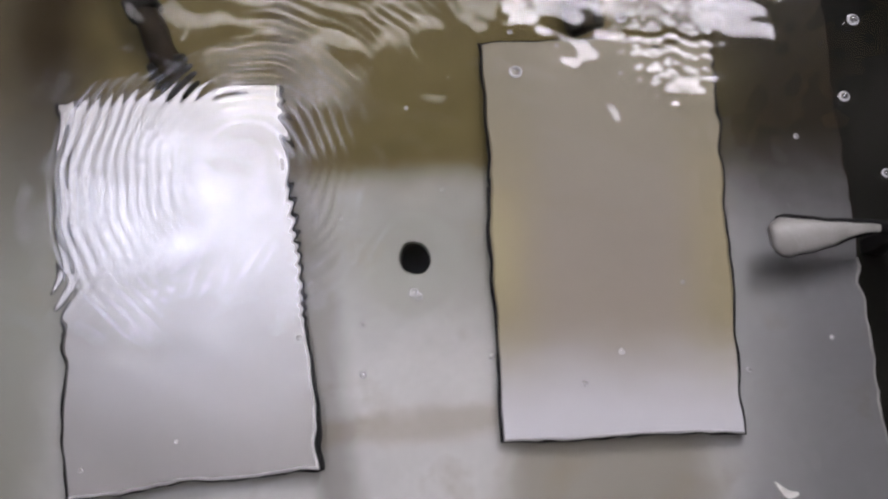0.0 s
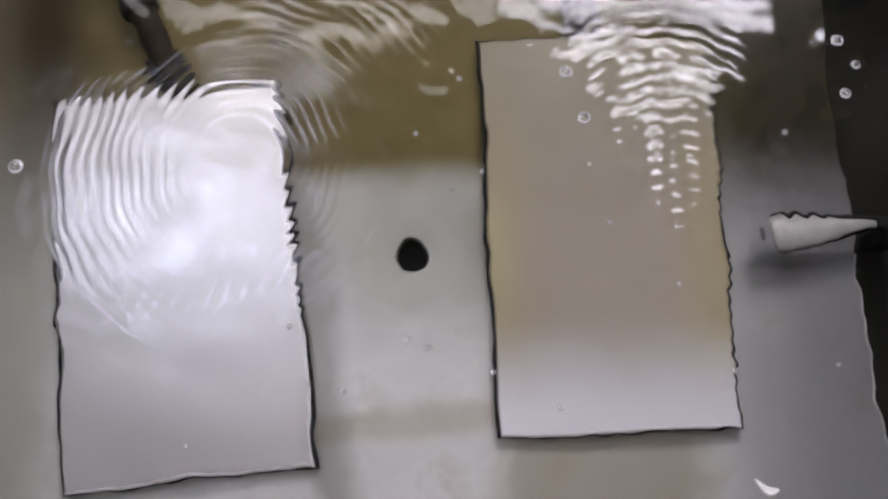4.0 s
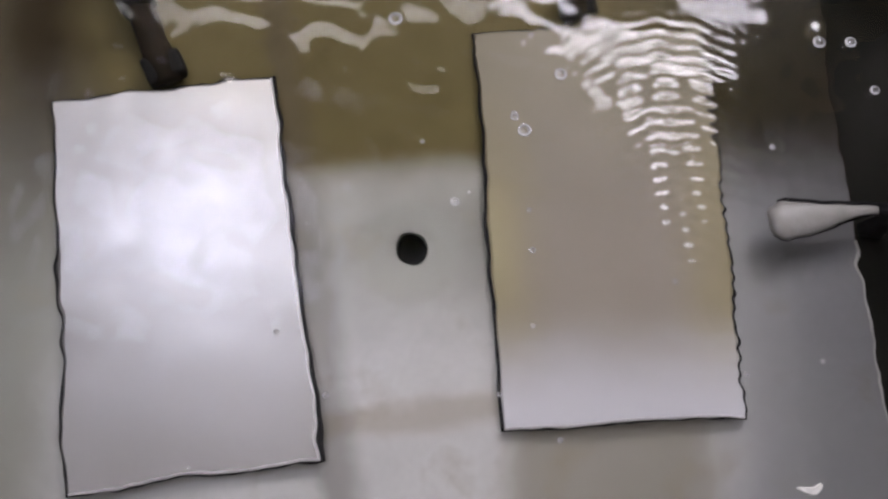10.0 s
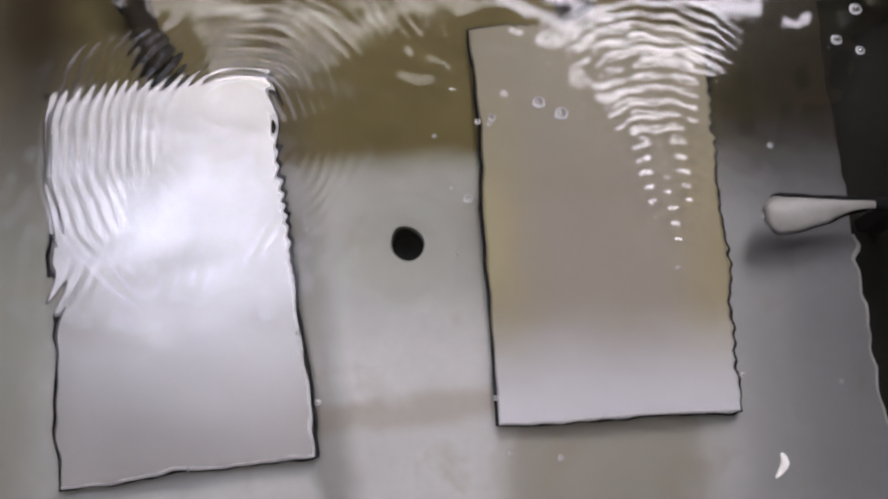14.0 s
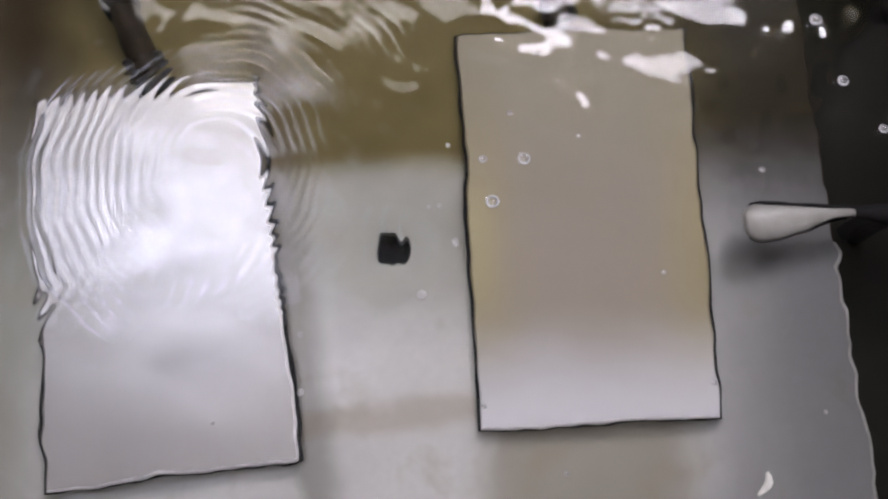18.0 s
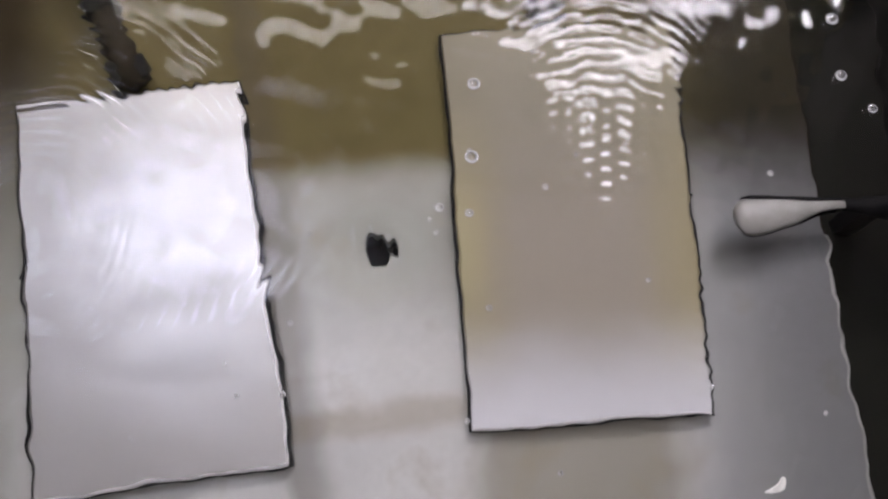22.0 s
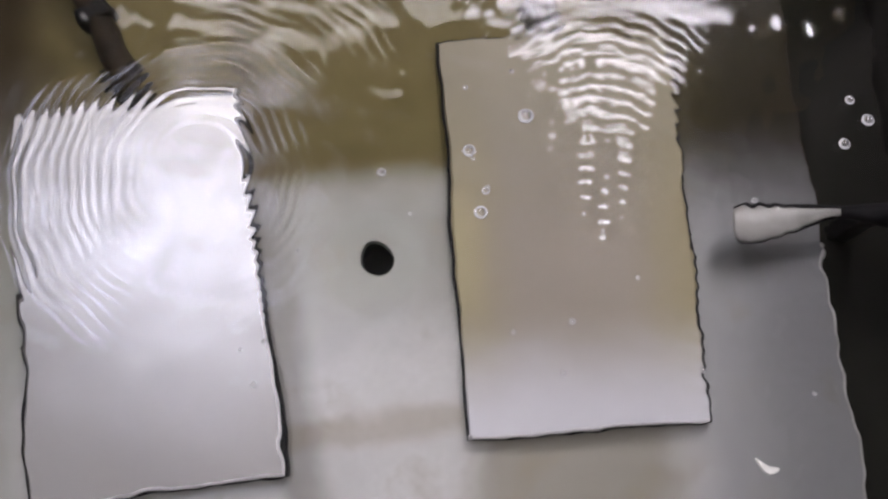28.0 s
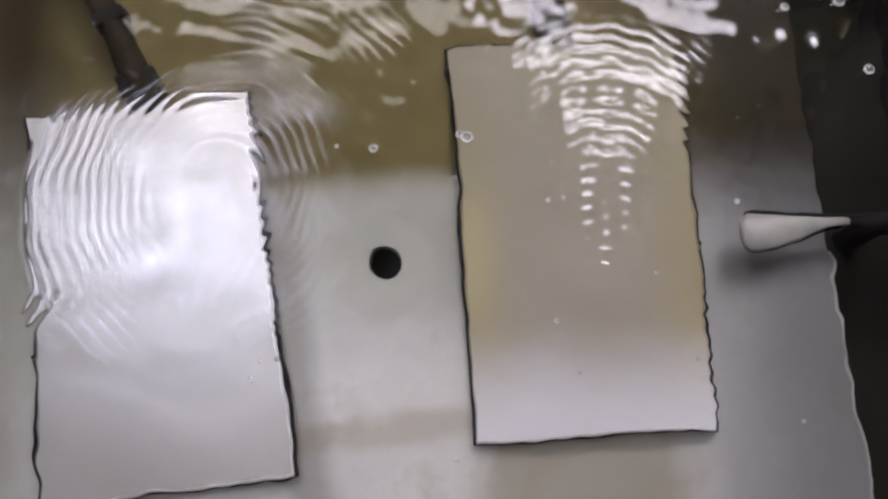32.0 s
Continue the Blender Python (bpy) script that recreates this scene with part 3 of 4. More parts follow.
# ---- the pale spout over the sheet's edge ----
def spout():
    ob = tagged(empty("spout", (0.1572, 0.0891, TANK_Z)), "pale plastic spout with a wide flat mouth over the steel sheet", "spout")
    z = 0.0005 - TANK_Z
    spine = [(-0.0232, -0.0004, z), (-0.0214, -0.0001, z), (-0.0184, 0.0002, z), (-0.0145, 0.0000, z), (-0.0087, 0.0007, z), (-0.002, 0.0016, z), (0.0058, 0.0026, z), (0.0135, 0.0037, z), (0.0213, 0.0045, z - 0.001), (0.029, 0.0048, z - 0.003)]
    part("body", tube(spine, [0.0041, 0.0066, 0.0082, 0.0085, 0.0073, 0.0059, 0.0043, 0.0027, 0.0021, 0.0020], 24, 0.40), M_SPOUT, ob, "pale plastic body", True)
    # Added black piece below the body; it stands for the shade under the spout.
    spout_shade = [(x + 0.0006, y - 0.0006, h - 0.0034) for x, y, h in spine[1:9]]
    part("spout_shade", tube(spout_shade, [0.0054, 0.0073, 0.0077, 0.0068, 0.0054, 0.0041, 0.0029, 0.0025], 20, 0.22), M_RUBBER, ob, "added dark strip for the shade under the spout", True)
    lip = [(-0.0193, 0.0085, z - 0.001), (-0.0145, 0.0091, z - 0.001), (-0.0077, 0.0086, z - 0.001), (0.001, 0.0079, z - 0.001), (0.0097, 0.0073, z - 0.001), (0.0213, 0.0071, z - 0.002), (0.0387, 0.0068, z - 0.004)]
    part("seal", tube(lip, [0.0006, 0.0010, 0.0011, 0.0011, 0.0012, 0.0014, 0.0016], 10), M_RUBBER, ob, "black rubber seal along the edge", True)
    part("socket", tube([(0.0246, 0.0046, z - 0.002), (0.034, 0.0044, z - 0.003), (0.046, 0.004, z - 0.005), (0.0672, 0.004, z - 0.006)], [0.0030, 0.0043, 0.0054, 0.0058], 20), M_RUBBER, ob, "black rubber socket on the tank wall", True)
    part("stay", box(0.010, 0.006, z - 0.006, (0.040, 0.0043, (z - 0.006) / 2), 0.001), M_RUBBER, ob)
    return ob


spout()


# ---- water ----
def grid_mesh(name, xs, ys, height, material, under=None, live=None):
    """A surface over a grid; with under, also a lower face that meets it at the rim."""
    X, Y = np.meshgrid(xs, ys)
    nx, ny = len(xs), len(ys)
    co = [np.stack([X, Y, height(X, Y)], -1).reshape(-1, 3)]
    i = np.arange(nx * ny).reshape(ny, nx)
    a, b, c, d = i[:-1, :-1].ravel(), i[:-1, 1:].ravel(), i[1:, 1:].ravel(), i[1:, :-1].ravel()
    quads = [np.stack([a, b, c, d], -1)]
    if under is not None:
        co.append(np.stack([X, Y, under(X, Y)], -1).reshape(-1, 3))
        quads.append(np.stack([d, c, b, a], -1) + nx * ny)
        thick = (co[0] - co[1])[:, 2]
        keep = thick[quads[0]].max(axis=1) > 1e-6
        quads = [q[keep] for q in quads]
    co, quads = np.concatenate(co), np.concatenate(quads)
    me = bpy.data.meshes.new(name)
    me.from_pydata(co.tolist(), [], quads.tolist())
    me.materials.append(material)
    me.polygons.foreach_set("use_smooth", [True] * len(me.polygons))
    if under is not None:
        me.materials.append(M_RIPPLE_UNDER)
        half = len(me.polygons) // 2
        me.polygons.foreach_set("material_index", [0] * half + [1] * half)
        lively = me.attributes.new("lively", "FLOAT", "POINT")
        lively.data.foreach_set("value", np.clip(np.concatenate([live(X, Y).ravel()] * 2), 0, 1).astype(np.float32))
    else:
        film = me.attributes.new("lively", "FLOAT", "POINT")
        film.data.foreach_set("value", live(X, Y).ravel().astype(np.float32))
    ob = new(name, me)
    ob.visible_shadow = False
    return ob


def smooth(v, lo, hi):
    s = np.clip((v - lo) / (hi - lo), 0, 1)
    return s * s * (3 - 2 * s)


def waves(X, Y, seed, count, lam_lo, lam_hi, heading, spread, slope):
    """A sum of plane waves of random length and heading; slope: the steepness of each."""
    rnd = random.Random(seed)
    h = np.zeros_like(X)
    for _ in range(count):
        lam, ang = rnd.uniform(lam_lo, lam_hi), radians(heading + rnd.uniform(-spread, spread))
        k = math.tau / lam
        h += slope / k * np.sin(k * (X * math.cos(ang) + Y * math.sin(ang)) + rnd.uniform(0, math.tau))
    return h


def calm(X, Y):
    h = waves(X, Y, 3, 14, 0.022, 0.060, 60, 180, 0.012) + waves(X, Y, 21, 12, 0.009, 0.020, 0, 180, 0.011) + waves(X, Y, 33, 8, 0.0055, 0.009, 0, 180, 0.006)
    chop = smooth(Y - 0.05 * np.abs(X + 0.02), 0.150, 0.205)
    chop *= (1 - 0.45 * smooth(X, 0.0, 0.08)) * (0.35 + 0.65 * smooth(X, -0.135, -0.085))
    h += chop * waves(X, Y, 8, 14, 0.0045, 0.011, 70, 60, 0.024)
    h += chop * waves(X, Y, 12, 8, 0.014, 0.034, 80, 60, 0.022)
    return h


def gloss_by_place(X, Y):
    """Made-up gloss share: full reflections at the far end, muted near and to the left."""
    return 0.42 + 0.58 * smooth(Y + 0.25 * np.maximum(X, 0), 0.115, 0.165) * smooth(X, -0.135, -0.090)


water = grid_mesh("water", np.arange(x0 - 0.006, x1 + 0.0061, 0.0011), np.arange(y0 - 0.006, y1 + 0.0061, 0.0011), calm, M_WATER, live=gloss_by_place)
water.location.z = WATER_Z
tagged(water, "clear shallow water with a rippled surface", "water", kind="structure")

LAM = 0.0041


def ring_strength(X, Y):
    """Strong on the left side, short-reaching on the far and right sides, with a weaker fan to the far right."""
    r, a = np.hypot(X, Y * 0.92), np.degrees(np.arctan2(Y, X))
    a = np.where(a < -90, a + 360, a)
    right = smooth(a, -35, 0) * (1 - smooth(a, 25, 95))
    top = smooth(a, 60, 85) * (1 - smooth(a, 128, 160))
    far = 0.066 - 0.030 * right - 0.024 * top - 0.012 * (1 - smooth(a, -40, -10))
    env = smooth(r, 0.012 - 0.004 * right, 0.027 - 0.009 * right) * (1 - smooth(r, far, far + 0.011))
    side = 0.66 + 0.34 * smooth(a, 80, 120) * (1 - smooth(a, 205, 250))
    side *= smooth(a, -88, -66) * (1 - smooth(a, 225, 265))
    patchy = 0.72 + 0.28 * np.sin(X * 95 + 1.0) * np.sin(Y * 120 + 0.4)
    fan = smooth(r, 0.027, 0.037) * (1 - smooth(r, 0.082, 0.100)) * smooth(a, 22, 36) * (1 - smooth(a, 84, 106)) * (0.5 + 0.3 * np.sin(X * 140) * np.sin(Y * 90 + 2))
    return np.maximum(env * side * patchy, 0.50 * fan)


def ring_ripples(X, Y):
    r = np.hypot(X, Y * 0.92)
    wob = 0.0007 * np.sin(X * 210 + Y * 60) + 0.0006 * np.sin(Y * 260 - X * 80)
    return ring_strength(X, Y) * 0.35 / (math.tau / LAM) * np.sin(math.tau * (r + wob) / LAM)


def ring_gloss(X, Y):
    """The near right side bends what is seen through it, but hardly glints."""
    a = np.degrees(np.arctan2(Y, X))
    fan = smooth(a, 20, 34) * (1 - smooth(a, 84, 106)) * smooth(np.hypot(X, Y), 0.030, 0.040)
    return (1 - 0.92 * smooth(a, -130, -100) * (1 - smooth(a, 8, 24))) * (1 - 0.45 * fan)


def rim(X, Y):
    r = np.hypot(X, Y)
    a = np.degrees(np.arctan2(Y, X))
    fan = smooth(a, -8, 20) * (1 - smooth(a, 95, 125))
    reach = 0.077 + 0.026 * fan
    return 0.00022 * (1 - smooth(r, reach, reach + 0.010)) + 0.00002 * (r < reach + 0.011)


ripple_rings = grid_mesh("ripple_rings", np.arange(-0.089, 0.1146, 0.0005), np.arange(-0.089, 0.1146, 0.0005), lambda X, Y: ring_ripples(X, Y) + rim(X, Y), M_RIPPLE,
                         lambda X, Y: -0.2 * rim(X, Y), lambda X, Y: 5 * ring_strength(X, Y) * ring_gloss(X, Y))
tagged(ripple_rings, "train of fine curved ripples running over the water", "ripples", kind="stuff")


def band_strength(X, Y):
    return np.exp(-(X / 0.036) ** 4 - ((Y - 0.22 * X) / 0.0068) ** 2) * (0.8 + 0.2 * np.sin(X * 160))


def band_ripples(X, Y):
    """A slanting row of short parallel crests."""
    lam = 0.0050
    return band_strength(X, Y) * 0.52 / (math.tau / lam) * np.sin(math.tau * (0.92 * X - 0.38 * Y + 0.0005 * np.sin(Y * 300)) / lam)


def band_rim(X, Y):
    r = np.hypot(X, Y * 1.6)
    return 0.00024 * (1 - smooth(r, 0.047, 0.056)) + 0.00002 * (r < 0.0565)


ripple_band = grid_mesh("ripple_band", np.arange(-0.059, 0.0591, 0.0005), np.arange(-0.038, 0.0381, 0.0005), lambda X, Y: band_ripples(X, Y) + band_rim(X, Y), M_RIPPLE,
                        lambda X, Y: -0.2 * band_rim(X, Y), lambda X, Y: 4 * band_strength(X, Y))
tagged(ripple_band, "slanting row of short ripples running over the water", "ripples", kind="stuff")


def wake_strength(X, Y):
    half = 0.008 + 0.29 * np.clip(Y, 0, None)
    return np.exp(-(X / half) ** 2 * 1.3) * smooth(Y, -0.002, 0.022) * (1 - smooth(Y, 0.098, 0.118))


def wake_ripples(X, Y):
    """Short cross crests in a wedge that narrows to the near end (Y = 0)."""
    drift = waves(X, Y, 41, 7, 0.016, 0.045, 0, 180, 0.010)
    bend = Y + X * X / 0.075 + 0.0003 * np.sin(Y * 170 + X * 90) + drift
    lam = 0.0054
    bars = smooth(Y, 0.030, 0.070)
    h = (0.35 + 0.65 * bars) * np.sin(math.tau * bend / lam)
    h += (0.85 - 0.30 * bars) * (np.sin(math.tau * (bend * 0.93 + 0.38 * X) / lam) + np.sin(math.tau * (bend * 0.93 - 0.38 * X) / lam + 1.0))
    h *= np.clip(0.98 + 130 * waves(X, Y, 47, 9, 0.009, 0.022, 0, 180, 0.5) / 8.0, 0.78, 1.25)
    h *= wake_strength(X, Y) * (0.160 + 0.75 * np.clip(Y, 0, 0.08)) * (0.95 + 0.2 * np.sin(X * 150 + 1) * np.sin(Y * 120))
    return h / (math.tau / lam)


def wake_rim(X, Y):
    wide = 0.014 + 0.45 * np.clip(Y, 0, 0.10)
    inside = (np.abs(X) < wide + 0.011) & (Y > -0.0115) & (Y < 0.1275)
    body = (1 - smooth(np.abs(X), wide, wide + 0.010)) * smooth(Y, -0.011, 0.0) * (1 - smooth(Y, 0.118, 0.127))
    return 0.00026 * body + 0.00002 * inside


ripple_wake = grid_mesh("ripple_wake", np.arange(-0.072, 0.0721, 0.0005), np.arange(-0.012, 0.1286, 0.0005), lambda X, Y: wake_ripples(X, Y) + wake_rim(X, Y), M_RIPPLE,
                        lambda X, Y: -0.2 * wake_rim(X, Y), lambda X, Y: np.minimum(0.85, 2.4 * wake_strength(X, Y)))
tagged(ripple_wake, "wedge of short glinting ripples running over the water", "ripples", kind="stuff")


def strip_strength(X, Y):
    return np.exp(-(X / 0.0085) ** 4) * smooth(Y, -0.066, -0.045) * (1 - smooth(Y, 0.030, 0.060))


def strip_ripples(X, Y):
    """A narrow strip of weak short waves along the plate's edge."""
    drift = waves(X, Y, 41, 7, 0.016, 0.045, 0, 180, 0.012)
    uneven = 0.7 + 0.6 * np.sin(Y * 130 + 1.0) * np.sin(Y * 71)
    return 0.07 * 0.0049 / math.tau * strip_strength(X, Y) * uneven * (np.sin(math.tau * (Y + 0.3 * X + drift) / 0.0056) + 0.7 * np.sin(math.tau * (Y - 0.2 * X) / 0.0087))


def strip_rim(X, Y):
    inside = (np.abs(X) < 0.0175) & (np.abs(Y) < 0.0845)
    return 0.00022 * (1 - smooth(np.abs(X), 0.011, 0.017)) * (1 - smooth(np.abs(Y), 0.070, 0.084)) + 0.00002 * inside


ripple_strip = grid_mesh("ripple_strip", np.arange(-0.018, 0.0181, 0.0005), np.arange(-0.0855, 0.0856, 0.0005), lambda X, Y: strip_ripples(X, Y) + strip_rim(X, Y), M_RIPPLE,
                         lambda X, Y: -0.2 * strip_rim(X, Y), lambda X, Y: 0.10 * strip_strength(X, Y))
tagged(ripple_strip, "narrow strip of weak short ripples running over the water", "ripples", kind="stuff")


def patch_ripples(X, Y):
    """A small round patch of parallel crests."""
    lam = 0.0062
    return np.exp(-(np.hypot(X, Y) / 0.0150) ** 4) * 0.115 / (math.tau / lam) * np.sin(math.tau * (X + 0.12 * Y + 0.0004 * np.sin(Y * 420)) / lam)


def patch_rim(X, Y):
    r = np.hypot(X, Y)
    return 0.00022 * (1 - smooth(r, 0.019, 0.027)) + 0.00002 * (r < 0.0275)


side_axis = np.arange(-0.0285, 0.0286, 0.0005)
ripple_patches = []
for _ in range(2):
    patch = grid_mesh("ripple_patch", side_axis, side_axis, lambda X, Y: patch_ripples(X, Y) + patch_rim(X, Y), M_RIPPLE,
                      lambda X, Y: -0.2 * patch_rim(X, Y), lambda X, Y: 0.25 * np.exp(-(np.hypot(X, Y) / 0.0150) ** 4))
    ripple_patches.append(tagged(patch, "small patch of short ripples running over the water", "ripples", kind="stuff"))


# ---- bubbles and a flake on the water ----
def dome_mesh():
    bm = bmesh.new()
    prof = []
    for k in range(9):
        a = k * math.pi / 18
        prof.append((math.cos(a), math.sin(a) * 0.85))
    inner = [(x * 0.88, z * 0.88) for x, z in prof[::-1]]
    foot = [(1.34, -0.04), (1.26, 0.12), (1.12, 0.24)]
    loop = [(0.88, -0.06)] + foot[:1] + foot[1:] + prof[3:] + inner
    loop = [(max(x, 0.001), z) for x, z in loop]
    rings = [[bm.verts.new((x * math.cos(i * math.tau / 20), x * math.sin(i * math.tau / 20), z)) for i in range(20)] for x, z in loop]
    for u, v in zip(rings, rings[1:] + rings[:1]):
        for i in range(20):
            bm.faces.new((u[i], u[(i + 1) % 20], v[(i + 1) % 20], v[i]))
    bmesh.ops.recalc_face_normals(bm, faces=bm.faces)
    return bm


def bubble(radius, at):
    bm = dome_mesh()
    bmesh.ops.scale(bm, vec=(radius,) * 3, verts=bm.verts)
    ob = part("bubble", bm, M_BUBBLE, None, "", True)
    ob.location = (*at, WATER_Z + 0.0006)
    ob.visible_shadow = False
    # Whitish torus that paints the bright ring of light round the bubble.
    ring = [(radius * 1.06 * math.cos(k * math.tau / 20), radius * 1.06 * math.sin(k * math.tau / 20), radius * 0.12) for k in range(20)]
    rim_bm = bmesh.new()
    loops = []
    for px, py, pz in ring:
        nx, ny = px / (radius * 1.06), py / (radius * 1.06)
        loops.append([rim_bm.verts.new((px + nx * radius * 0.15 * math.cos(j * math.tau / 6), py + ny * radius * 0.15 * math.cos(j * math.tau / 6), pz + radius * 0.15 * math.sin(j * math.tau / 6))) for j in range(6)])
    for u, v in zip(loops, loops[1:] + loops[:1]):
        for j in range(6):
            rim_bm.faces.new((u[j], v[j], v[(j + 1) % 6], u[(j + 1) % 6]))
    bmesh.ops.recalc_face_normals(rim_bm, faces=rim_bm.faces)
    part("rim", rim_bm, M_RING_GLINT, ob, "pale rim painted for the bubble's bright ring of light", True).visible_shadow = False
    return tagged(ob, "clear round bubble floating on the water", "bubble", group="bubbles on the water")


def flake():
    """A bent scrap with two tapered arms."""
    bm = bmesh.new()
    arms = [(-0.0040, 0.0030, 0.0003), (-0.0024, 0.0012, 0.0009), (-0.0009, -0.0003, 0.0013), (0.0004, -0.0010, 0.0014), (0.0021, -0.0009, 0.0011), (0.0036, -0.0005, 0.0005)]
    rows = []
    for i, (x, y, r) in enumerate(arms):
        a, b = arms[max(0, i - 1)], arms[min(len(arms) - 1, i + 1)]
        d = Vector((b[0] - a[0], b[1] - a[1])).normalized()
        side = Vector((-d.y, d.x)) * r
        rows.append([bm.verts.new((x + side.x * k, y + side.y * k, z)) for k, z in ((-1, 0.0), (1, 0.0), (0.8, 0.0008), (-0.8, 0.0006))])
    for u, v in zip(rows, rows[1:]):
        for k in range(4):
            bm.faces.new((u[k], u[(k + 1) % 4], v[(k + 1) % 4], v[k]))
    bm.faces.new(rows[0])
    bm.faces.new(rows[-1][::-1])
    bmesh.ops.recalc_face_normals(bm, faces=bm.faces)
    ob = part("flake", bm, M_FLAKE)
    ob.location = (0.13, -0.014, WATER_Z + 0.0008)
    return tagged(ob, "small bent white flake floating on the water", "flake")


